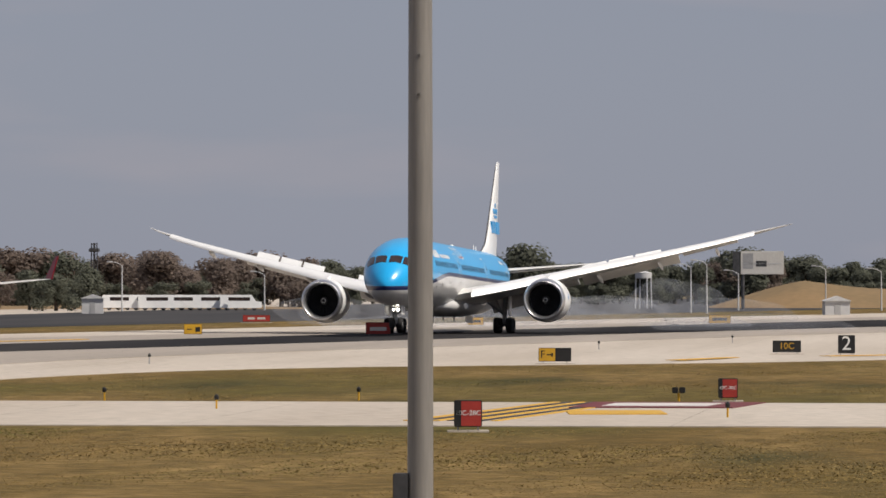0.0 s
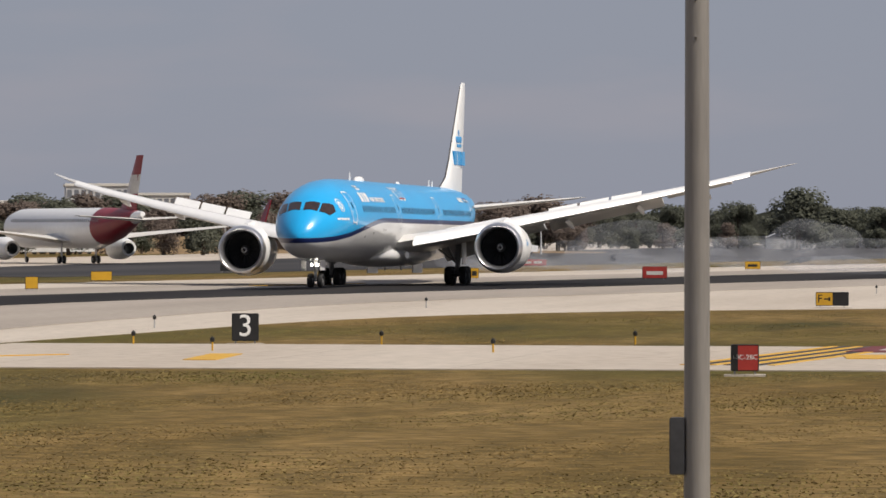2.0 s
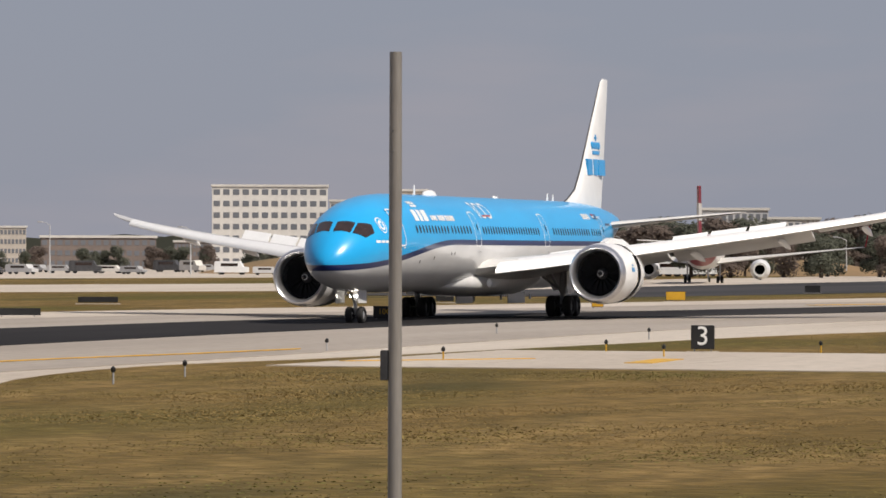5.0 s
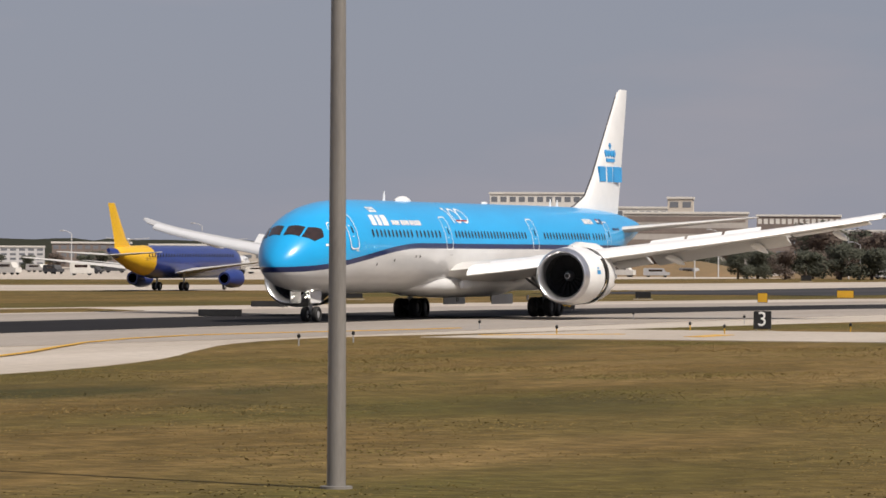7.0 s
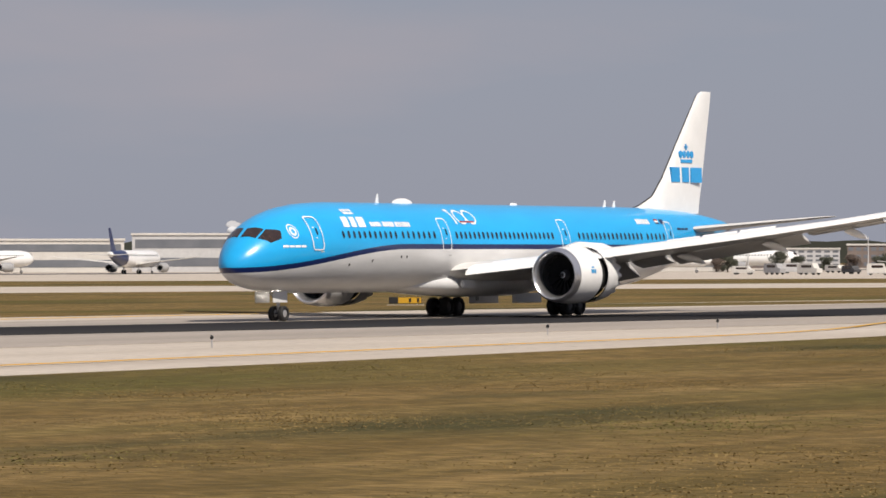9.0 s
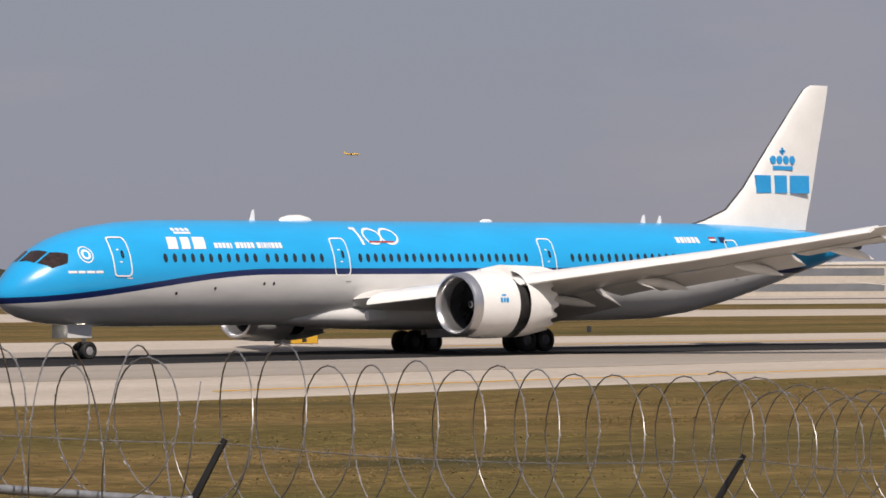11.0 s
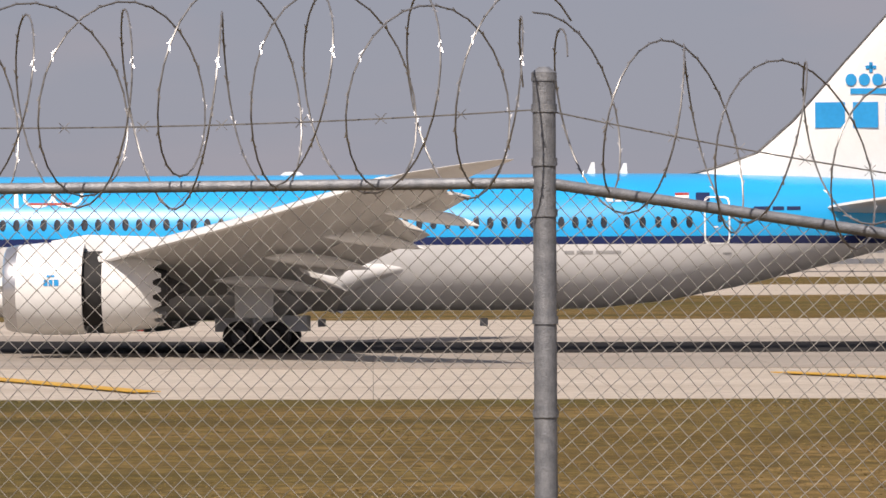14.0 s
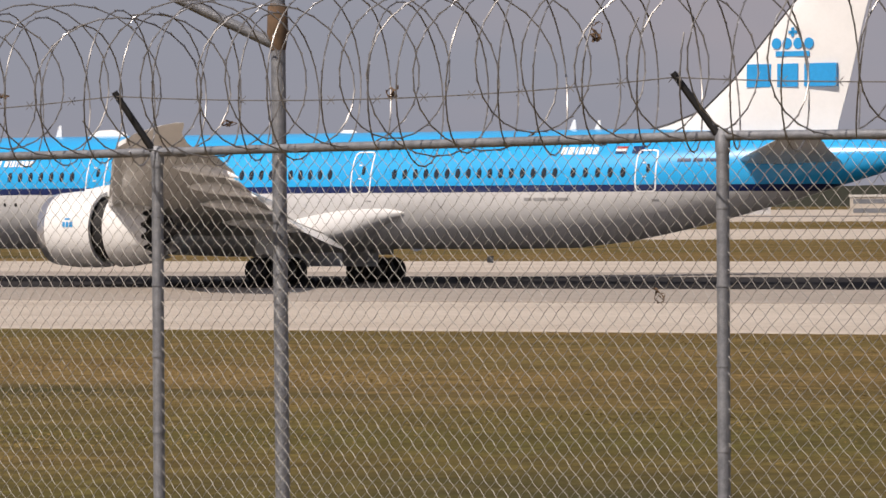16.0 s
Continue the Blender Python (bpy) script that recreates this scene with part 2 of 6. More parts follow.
def tube(bm, path, radii, n=10, caps=True):
    """A round bar along a path of points."""
    path = [Vector(p) for p in path]
    if not isinstance(radii, (list, tuple)):
        radii = [radii] * len(path)
    rings, side = [], None
    for i, p in enumerate(path):
        d = (path[min(i + 1, len(path) - 1)] - path[max(i - 1, 0)]).normalized()
        if side is None:
            side = d.orthogonal().normalized()
        side = (side - d * side.dot(d)).normalized()
        up = d.cross(side)
        rings.append([p + radii[i] * (math.cos(a) * side + math.sin(a) * up) for a in (2 * math.pi * k / n for k in range(n))])
    return loft(bm, rings, True, caps)


def lathe(bm, prof, origin, axis="x", n=40):
    """Turn a profile of (along, radius) round an axis."""
    rings = []
    for a, r in prof:
        ring = []
        for k in range(n):
            t = 2 * math.pi * k / n
            c, s = r * math.cos(t), r * math.sin(t)
            p = {"x": (a, c, s), "y": (c, a, s), "z": (c, s, a)}[axis]
            ring.append(Vector(origin) + Vector(p))
        rings.append(ring)
    return loft(bm, rings, True, False)


def smooth_curve(pts, x):
    """A smooth height over x through a few control points."""
    if x <= pts[0][0]:
        return pts[0][1] + (x - pts[0][0]) * (pts[1][1] - pts[0][1]) / (pts[1][0] - pts[0][0])
    for i in range(len(pts) - 1):
        (x0, y0), (x1, y1) = pts[i], pts[i + 1]
        if x <= x1:
            def slope(k):
                a, b = pts[max(k - 1, 0)], pts[min(k + 1, len(pts) - 1)]
                return (b[1] - a[1]) / (b[0] - a[0])
            u, h = (x - x0) / (x1 - x0), x1 - x0
            return ((2 * u**3 - 3 * u**2 + 1) * y0 + (u**3 - 2 * u**2 + u) * h * slope(i)
                    + (-2 * u**3 + 3 * u**2) * y1 + (u**3 - u**2) * h * slope(i + 1))
    (x0, y0), (x1, y1) = pts[-2:]
    return y1 + (x - x1) * (y1 - y0) / (x1 - x0)


def strip(name, lower, upper, x0, x1, z, material, label, step=6.0):
    """A thin slab of paving between two smooth edges."""
    bm = bmesh.new()
    n = int((x1 - x0) / step)
    rings = []
    for i in range(n + 1):
        x = x0 + (x1 - x0) * i / n
        a = smooth_curve(lower, x) if isinstance(lower, list) else lower
        b = smooth_curve(upper, x) if isinstance(upper, list) else upper
        rings.append([(x, a, -0.3), (x, b, -0.3), (x, b, z), (x, a, z)])
    loft(bm, rings)
    return tagged(part(name, bm, material, smooth=False), label, kind="structure")


# ---- ground, runway ----
bm = bmesh.new()
xs = [-4500, -1500, -600, -250, -120, -60, -30, 0, 30, 60, 90, 120, 160, 200, 260, 400, 700, 1500, 4500]
ys = [-4500, -1500, -600, -330, -260, -230, -212, -203, -196, -190, -184, -178, -172, -166, -160, -150, -130, 0, 400, 1500, 4500]


def ground_height(x, y):
    """Flat airfield with a low bank on which the perimeter fence stands."""
    d = math.hypot(x / 1.4, y + 212)
    u = min(max((d - 22) / 16, 0), 1)
    return 2.0 * (1 - u * u * (3 - 2 * u)) if y < -120 else 0.0


grid = [[bm.verts.new((x, y, ground_height(x, y))) for y in ys] for x in xs]
for i in range(len(xs) - 1):
    for j in range(len(ys) - 1):
        bm.faces.new((grid[i][j], grid[i + 1][j], grid[i + 1][j + 1], grid[i][j + 1]))
tagged(part("ground", bm, GRASS), "mown airfield grass, dry brown with green patches", kind="structure")

EDGE = [(-700, -75), (-300, -72), (-60, -68), (-20, -70), (30, -74), (80, -66), (130, -50), (172, -45), (210, -41), (236, -38.5), (254, -34), (270, -28), (286, -22.5), (303, -20), (318, -22), (346, -24), (385, -28), (404, -37), (414, -50), (424, -60), (440, -69), (700, -137), (1600, -390)]
NEAR = [(-700, 0), (-300, -2), (-80, -3), (-30, -6), (10, -13), (60, -14), (105, -6), (160, 6), (237, 0), (300, -2), (376, 0), (430, -3), (484, -17), (600, -50), (900, -140), (1600, -350)]
FAR = [(-700, 26), (-300, 28), (-80, 27), (-30, 22), (10, 9), (60, 6), (110, 16), (170, 28), (240, 18), (300, 16), (400, 16), (455, 7), (527, -9), (685, -48), (900, -108), (1600, -300)]
RNEAR = [(x, y - 26 if x < 200 else y - 17) for x, y in NEAR]
RFAR = [(x, y + 16) for x, y in FAR]
strip("runway_shoulder", EDGE, RFAR, -700, 1600, 0.02, CONCRETE, "pale concrete runway shoulder slabs")
strip("runway", RNEAR, RFAR, -700, 1600, 0.05, RUNWAY, "worn beige-grey concrete runway")
strip("runway_touchdown_band", NEAR, FAR, -700, 1600, 0.08, RUBBER, "runway centre blackened with tyre rubber")


# ---- the airliner ----
def airfoil(chord, thick, n=11):
    """Points of a wing section from the trailing edge over the top to the nose and back."""
    up, lo = [], []
    for i in range(n):
        u = 0.5 * (1 + math.cos(math.pi * i / (n - 1)))
        h = 5 * thick * (0.2969 * math.sqrt(u) - 0.126 * u - 0.3516 * u * u + 0.2843 * u**3 - 0.1036 * u**4)
        up.append((u * chord, h * chord))
        lo.append((u * chord, -0.75 * h * chord))
    return up + lo[::-1][1:-1]


def wing_mesh(stations):
    """stations: span y, leading-edge x, z, chord, thickness, twist."""
    rings = []
    for y, x, z, c, t, tw in stations:
        a = radians(tw)
        rings.append([(x + u * math.cos(a) + w * math.sin(a), y, z - u * math.sin(a) + w * math.cos(a)) for u, w in airfoil(c, t)])
    return loft(bmesh.new(), rings)


FUS = [(0, 0.03, 3.50, 3.56), (0.12, 0.42, 3.14, 3.95), (0.4, 0.82, 2.86, 4.40), (0.9, 1.25, 2.58, 4.95), (1.6, 1.66, 2.32, 5.55), (2.4, 2.00, 2.14, 6.10),
       (3.3, 2.27, 2.01, 6.57), (4.5, 2.50, 1.91, 6.99), (6, 2.69, 1.84, 7.34), (8, 2.82, 1.80, 7.60), (10.5, 2.885, 1.79, 7.73), (13, 2.89, 1.79, 7.75),
       (24, 2.89, 1.79, 7.75), (36, 2.89, 1.79, 7.75), (46, 2.89, 1.79, 7.75), (49.5, 2.87, 1.86, 7.75), (52.5, 2.74, 2.18, 7.74), (55.5, 2.47, 2.75, 7.70), (58.5, 2.08, 3.45, 7.60),
       (61.5, 1.58, 4.22, 7.44), (64, 1.12, 4.90, 7.24), (66, 0.74, 5.44, 7.02), (67.2, 0.5, 5.80, 6.85), (67.9, 0.34, 6.02, 6.72)]


def fus_at(s):
    for a, b in zip(FUS, FUS[1:]):
        if s <= b[0]:
            u = (s - a[0]) / (b[0] - a[0])
            return [p + u * (q - p) for p, q in zip(a, b)]
    return FUS[-1]


def skin(x, z, out=0.012):
    """A point on the fuselage's left side at station x and height z, set slightly proud."""
    s, w, b, t = fus_at(x + 34.8)
    zc, h = 0.5 * (b + t), 0.5 * (t - b)
    k = max(-0.999, min(0.999, (z - zc) / h))
    y = -w * math.sqrt(1 - k * k)
    n = Vector((0, y / w**2, (z - zc) / h**2)).normalized()
    return Vector((x, y, z)) + n * out


def skin_grid(bm, x0, z0, x1, z1, out=0.014, lean=0.0, nz=3, nx=1):
    vs = [[bm.verts.new(skin(x0 + (x1 - x0) * i / nx + lean * j / nz, z0 + (z1 - z0) * j / nz, out)) for j in range(nz + 1)] for i in range(nx + 1)]
    for i in range(nx):
        for j in range(nz):
            bm.faces.new((vs[i][j], vs[i + 1][j], vs[i + 1][j + 1], vs[i][j + 1]))
    return bm


def skin_ring(bm, cx, cz, rx, rz, w, out=0.016, n=28, power=2.0):
    """An oval or rounded-rectangle outline on the skin."""
    ins, outs = [], []
    for k in range(n):
        a = 2 * math.pi * k / n
        c, s = math.cos(a), math.sin(a)
        e = 2 / power
        ux, uz = math.copysign(abs(c) ** e, c), math.copysign(abs(s) ** e, s)
        outs.append(bm.verts.new(skin(cx + rx * ux, cz + rz * uz, out)))
        ins.append(bm.verts.new(skin(cx + (rx - w) * ux, cz + (rz - w) * uz, out)))
    for k in range(n):
        j = (k + 1) % n
        bm.faces.new((outs[k], outs[j], ins[j], ins[k]))
    return bm


def letters_bars(parent, x, z, h, widths, gap, material, name="lettering"):
    for w in widths:
        bm = bmesh.new()
        skin_grid(bm, x, z, x + w, z + h, 0.016)
        part(name, bm, material, parent, smooth=False)
        x += w + gap


def build_airliner():
    plane = thing("airliner", "sky-blue and white twin-engine wide-body airliner rolling on the runway after touchdown", "airplane")
    # fuselage
    N = 48
    rings = []
    for s, w, b, t in FUS:
        zc, h = 0.5 * (b + t), 0.5 * (t - b)
        rings.append([(s - 34.8, w * math.cos(2 * math.pi * k / N), zc + h * math.sin(2 * math.pi * k / N)) for k in range(N)])
    fus = part("fuselage", loft(bmesh.new(), rings), FUSE, plane, "sky-blue upper and white lower fuselage with navy line")
    part("tail_cone", lathe(bmesh.new(), [(0, 0.36), (0.9, 0.24), (0.95, 0.17), (0.4, 0.15)], (33.05, 0, 6.36), n=20), DARKMETAL, plane)
    # belly fairing
    rings = []
    for s, w, zb, top in [(-16.5, 0.9, 1.95, 2.85), (-14.5, 1.5, 1.78, 2.9), (-12.5, 2.0, 1.64, 3.0), (-10, 2.5, 1.50, 3.05), (-6, 2.95, 1.38, 3.2), (-1, 3.0, 1.40, 3.5), (1.5, 3.02, 1.62, 4.1), (3.5, 2.97, 2.2, 4.3), (5.2, 2.86, 2.9, 4.2), (6.6, 2.6, 3.4, 3.9)]:
        ring = []
        for k in range(24):
            a = 2 * math.pi * k / 24
            ring.append((s, w * math.copysign(abs(math.cos(a)) ** 0.7, math.cos(a)), 0.5 * (zb + top) + 0.5 * (top - zb) * math.copysign(abs(math.sin(a)) ** 0.8, math.sin(a))))
        rings.append(ring)
    part("belly_fairing", loft(bmesh.new(), rings), OFFPLANE, plane)
    # fin with dorsal fillet, and rudder
    rings = []
    for z, le, te, th in [(7.35, 17.6, 28.9, 0.45), (7.9, 19.8, 29.0, 0.42), (8.6, 21.7, 29.2, 0.36), (10, 23.3, 29.6, 0.31), (12.5, 25.5, 30.2, 0.24), (15.0, 27.75, 30.85, 0.17), (16.3, 28.95, 31.15, 0.11), (16.6, 29.6, 31.2, 0.05)]:
        rings.append([(le + (te - le) * u, v * th, z) for u, v in [(0, 0), (0.03, 0.45), (0.15, 0.85), (0.4, 1), (0.7, 0.7), (1, 0.08), (1, -0.08), (0.7, -0.7), (0.4, -1), (0.15, -0.85), (0.03, -0.45)]])
    fin = part("fin", loft(bmesh.new(), rings), FINWHITE, plane, "white tail fin with blue lettering bars")
    edge = bmesh.new()
    tube(edge, [(17.55, 0, 7.42), (19.75, 0, 7.95), (21.65, 0, 8.6), (23.25, 0, 10), (25.45, 0, 12.5), (27.7, 0, 15.0), (28.9, 0, 16.3)], [0.04, 0.05, 0.06, 0.06, 0.05, 0.045, 0.03], 8)
    part("leading_edge", edge, DARKMETAL, fin)

    def fin_y(x, z):
        return -0.38 + 0.021 * (z - 8)
    # blue mark: crown above three bars with cut corners
    def fin_poly(pts):
        bm = bmesh.new()
        f = bm.faces.new([bm.verts.new((x, fin_y(x, z), z)) for x, z in pts])
        r = bmesh.ops.extrude_face_region(bm, geom=[f])
        for v in r["geom"]:
            if isinstance(v, bmesh.types.BMVert):
                v.co.y += 0.30
        part("tail_mark", bm, CYANPAINT, fin, smooth=False)
    z0, z1 = 9.68, 10.80
    for xa, xb in ((24.2, 25.5), (25.85, 26.95), (27.3, 29.0)):
        fin_poly([(xa, z0), (xb, z0), (xb, z1), (xa, z1)])
    fin_poly([(25.75, 11.15), (27.55, 11.15), (27.55, 11.4), (25.75, 11.4)])
    for k in range(4):
        x = 25.78 + 0.58 * k
        fin_poly([(x + 0.25 * math.cos(a), 11.78 + 0.27 * math.sin(a)) for a in (2 * math.pi * j / 12 for j in range(12))])
    fin_poly([(26.58, 12.1), (26.72, 12.1), (26.72, 12.55), (26.58, 12.55)])
    fin_poly([(26.42, 12.26), (26.88, 12.26), (26.88, 12.4), (26.42, 12.4)])
    # tailplanes
    for sgn in (-1, 1):
        st = [(1.0, 24.0, 6.05, 5.6, 0.10, 0), (3, 25.4, 6.25, 4.8, 0.10, 0), (9.0, 30.0, 6.85, 2.3, 0.09, 0), (9.75, 31.0, 6.95, 1.5, 0.06, 0), (9.95, 31.9, 6.97, 0.5, 0.05, 0)]
        part("tailplane", wing_mesh([(sgn * y, x, z, c, t, tw) for y, x, z, c, t, tw in st]), WINGGREY, plane, "pale grey tailplane")
    # wings, flaps, spoilers, fairings, engines
    for sgn in (-1, 1):
        WS = [(2.2, -11.6, 3.15, 13.2, 0.115, 3), (5.5, -9.1, 3.55, 10.9, 0.105, 2.5), (9.7, -6.2, 4.15, 8.7, 0.10, 2), (14, -3.3, 4.75, 7.3, 0.095, 1.5), (19, 0.1, 5.45, 6.0, 0.09, 1),
              (24, 3.5, 6.25, 4.6, 0.085, 0.5), (26.5, 5.3, 6.72, 3.6, 0.08, 0.5), (28.3, 7.2, 7.08, 2.6, 0.07, 0), (29.5, 9.2, 7.35, 1.5, 0.06, 0), (30.1, 10.6, 7.5, 0.5, 0.05, 0)]
        wing = part("wing", wing_mesh([(sgn * y, x, z, c, t, tw) for y, x, z, c, t, tw in WS]), WINGGREY, plane, "pale grey swept wing with raked tip")

        WINGS.append((wing, sgn))

        def at_span(y):
            for a, b in zip(WS, WS[1:]):
                if y <= b[0]:
                    u = (y - a[0]) / (b[0] - a[0])
                    return [p + u * (q - p) for p, q in zip(a, b)]
            return WS[-1]
        slat = bmesh.new()
        rings = []
        for y in (3.6, 6.2, 9.0, 10.8, 14, 19, 24, 27):
            _, x, z, c, t, tw = at_span(y)
            k = min(1.1, max(0.55, c / 8.5))
            rings.append([(x + k * u, sgn * y, z + k * w) for u, w in [(-0.78, -0.42), (-0.70, -0.20), (-0.35, 0.04), (0.15, 0.20), (0.75, 0.33), (0.35, -0.02), (-0.2, -0.30), (-0.55, -0.48)]])
        loft(slat, rings)
        part("slat", slat, WHITE, wing)
        # drooped flaps in two spans and an aileron between
        for y0, y1, fc, droop in [(3.4, 8.6, 2.3, 26), (9.0, 11.2, 1.7, 16), (11.6, 20.0, 1.6, 24), (20.4, 25.2, 1.1, 8)]:
            rings = []
            for y in (y0, 0.5 * (y0 + y1), y1):
                _, x, z, c, t, tw = at_span(y)
                a = radians(droop)
                te = x + c * 0.965
                zt = z - c * math.sin(radians(tw)) * 0.93 - 0.05
                rings.append([(te + u * math.cos(a) + w * math.sin(a), sgn * y, zt - u * math.sin(a) + w * math.cos(a)) for u, w in airfoil(fc, 0.14, 7)])
            part("flap", loft(bmesh.new(), rings), WINGGREY, wing)
        # raised spoiler panels
        for y0, y1 in [(4.2, 8.4), (11.8, 13.9), (14.1, 16.2), (16.4, 18.6)]:
            bm = bmesh.new()
            rings = []
            for y in (y0, y1):
                _, x, z, c, t, tw = at_span(y)
                xh, zh = x + c * 0.74, z + c * 0.012
                rings.append([(xh, sgn * y, zh), (xh + 0.9, sgn * y, zh + 0.62), (xh + 0.92, sgn * y, zh + 0.55), (xh + 0.05, sgn * y, zh - 0.06)])
            loft(bm, rings)
            part("spoiler", bm, WHITE, wing, smooth=False)
        # flap track fairings
        for y in (7.4, 13.2, 18.4, 23.4):
            _, x, z, c, t, tw = at_span(y)
            bm = bmesh.new()
            L = 2.6 + 0.22 * c
            x0, zz = x + c * 0.62, z - 0.035 * c - 0.25
            rings = []
            for u, r in [(0, 0.02), (0.15, 0.17), (0.4, 0.27), (0.7, 0.24), (0.9, 0.12), (1, 0.02)]:
                rings.append([(x0 + u * L, sgn * y + 0.55 * r * math.cos(a), zz - 0.5 * u * u - 0.1 + r * math.sin(a)) for a in (2 * math.pi * k / 12 for k in range(12))])
            loft(bm, rings)
            part("flap_fairing", bm, WHITE, wing)
        # engine
        o = (-10.15, sgn * 9.75, 2.76)
        eng = part("engine", lathe(bmesh.new(), [(0.55, 1.83), (1.5, 1.92), (2.6, 1.93), (3.3, 1.90), (3.3, 1.72), (0.6, 1.5)], o, n=48), WHITE, plane, "white turbofan nacelle with open thrust reverser")
        part("inlet_lip", lathe(bmesh.new(), [(0.9, 1.40), (0.35, 1.43), (0.1, 1.52), (0.0, 1.62), (0.06, 1.72), (0.25, 1.79), (0.56, 1.832)], o, n=48), ALU, eng, "polished metal inlet lip")
        part("inlet_duct", lathe(bmesh.new(), [(0.85, 1.405), (1.6, 1.42), (2.0, 1.42)], o, n=48), INLET, eng)
        for k in range(18):
            fan = bmesh.new()
            a = 2 * math.pi * k / 18
            pts = []
            for r, tw in [(0.35, 0.05), (0.9, 0.16), (1.4, 0.30)]:
                for dx, da in [(0.0, -tw), (0.28, tw)]:
                    pts.append((o[0] + 1.55 + dx, o[1] + r * math.cos(a + da / max(r, 0.6)), o[2] + r * math.sin(a + da / max(r, 0.6))))
            v = [fan.verts.new(p) for p in pts]
            fan.faces.new((v[0], v[1], v[3], v[2]))
            fan.faces.new((v[2], v[3], v[5], v[4]))
            part("fan_blade", fan, FANBLADE, eng)
        part("spinner", lathe(bmesh.new(), [(1.0, 0.02), (1.15, 0.14), (1.45, 0.30), (1.7, 0.38)], o, n=24), DARKMETAL, eng)
        part("spinner_swirl", lathe(bmesh.new(), [(1.14, 0.145), (1.22, 0.20)], o, n=24), WHITE, eng)
        back = bmesh.new()
        lathe(back, [(2.0, 1.41), (2.02, 0.02)], o, n=48)
        part("inlet_back", back, BLACK, eng)
        part("cascade", lathe(bmesh.new(), [(3.25, 1.55), (4.6, 1.55)], o, n=40), BLACK, eng, "dark reverser cascade opening")
        cowl = bmesh.new()
        rings = []
        n = 64
        for x, r, z in [(3.33, 1.895, 0), (4.05, 1.85, 0), (4.95, 1.72, 0), (5.6, 1.56, 0.17), (5.45, 1.50, 0.17), (3.65, 1.68, 0)]:
            rings.append([(o[0] + x + (z if (k % 4) in (0, 1) else -z), o[1] + r * math.cos(2 * math.pi * k / n), o[2] + r * math.sin(2 * math.pi * k / n)) for k in range(n)])
        loft(cowl, rings, True, False)
        cow = part("reverser_cowl", cowl, WHITE, eng, "white sliding rear cowl with saw-tooth edge")
        COWLS.append(cow)
        part("exhaust_core", lathe(bmesh.new(), [(4.2, 1.2), (5.95, 0.95), (6.75, 0.72), (6.75, 0.5), (7.7, 0.06)], o, n=32), DARKMETAL, eng)
        # badge bars on the outer side of the nacelle
        for dx, w, h, zz in [(1.75, 0.16, 0.26, 0.1), (1.96, 0.16, 0.26, 0.1), (2.17, 0.2, 0.26, 0.1), (1.86, 0.34, 0.09, 0.46)]:
            bm = bmesh.new()
            vs = [bm.verts.new((o[0] + dx + a * w, o[1] - math.sqrt(1.945**2 - (zz + b * h) ** 2), o[2] + zz + b * h)) for a, b in ((0, 0), (1, 0), (1, 1), (0, 1))]
            bm.faces.new(vs)
            if sgn < 0:
                part("nacelle_badge", bm, CYANPAINT, eng, smooth=False)
        pyl = bmesh.new()
        loft(pyl, [[(o[0] + x, o[1] - 0.22, z), (o[0] + x, o[1] + 0.22, z), (o[0] + x, o[1] + 0.16, z2), (o[0] + x, o[1] - 0.16, z2)] for x, z, z2 in [(1.9, 4.5, 4.75), (3.4, 4.4, 5.0), (6.5, 4.0, 4.9), (9.5, 3.7, 4.3)]])
        part("pylon", pyl, WHITE, eng)
        # main gear
        g = part("main_gear", tube(bmesh.new(), [(0.0, sgn * 4.9, 0.75), (-0.15, sgn * 4.95, 2.0), (-0.3, sgn * 5.1, 3.6)], [0.17, 0.22, 0.24], 14), SILVER, plane, "silver landing gear leg with four-wheel bogie")
        part("bogie_beam", tube(bmesh.new(), [(-0.75, sgn * 4.9, 0.69), (0.75, sgn * 4.9, 0.69)], 0.13, 10), DARKMETAL, g)
        part("drag_strut", tube(bmesh.new(), [(-0.05, sgn * 4.9, 1.4), (-1.6, sgn * 4.3, 3.2)], 0.09, 8), SILVER, g)
        part("side_strut", tube(bmesh.new(), [(0, sgn * 4.9, 1.6), (0.1, sgn * 3.0, 3.0)], 0.09, 8), SILVER, g)
        part("gear_door", boxed((-0.9, sgn * 5.42 - 0.03, 1.5), (0.75, sgn * 5.42 + 0.03, 3.5), 0.02), WHITE, g)
        part("inner_door", boxed((-2.0, sgn * 1.75 - 0.03, 0.9), (2.0, sgn * 1.75 + 0.03, 1.6), 0.02), OFFPLANE, g)
        for ax in (-0.73, 0.73):
            part("axle", tube(bmesh.new(), [(ax, sgn * 4.9 - 0.75, 0.69), (ax, sgn * 4.9 + 0.75, 0.69)], 0.07, 8), DARKMETAL, g)
            for side in (-0.56, 0.56):
                wheel(g, (ax, sgn * 4.9 + side, 0.69), 0.69, 0.27, DARKMETAL)
    # nose gear
    g = part("nose_gear", tube(bmesh.new(), [(-28.9, 0, 0.5), (-28.95, 0, 1.3), (-28.75, 0, 2.3)], [0.09, 0.13, 0.14], 12), SILVER, plane, "silver nose gear leg with two wheels and lamps")
    part("nose_axle", tube(bmesh.new(), [(-28.9, -0.45, 0.5), (-28.9, 0.45, 0.5)], 0.06, 8), DARKMETAL, g)
    part("nose_drag_strut", tube(bmesh.new(), [(-28.9, 0, 1.1), (-30.2, 0, 2.1)], 0.06, 8), SILVER, g)
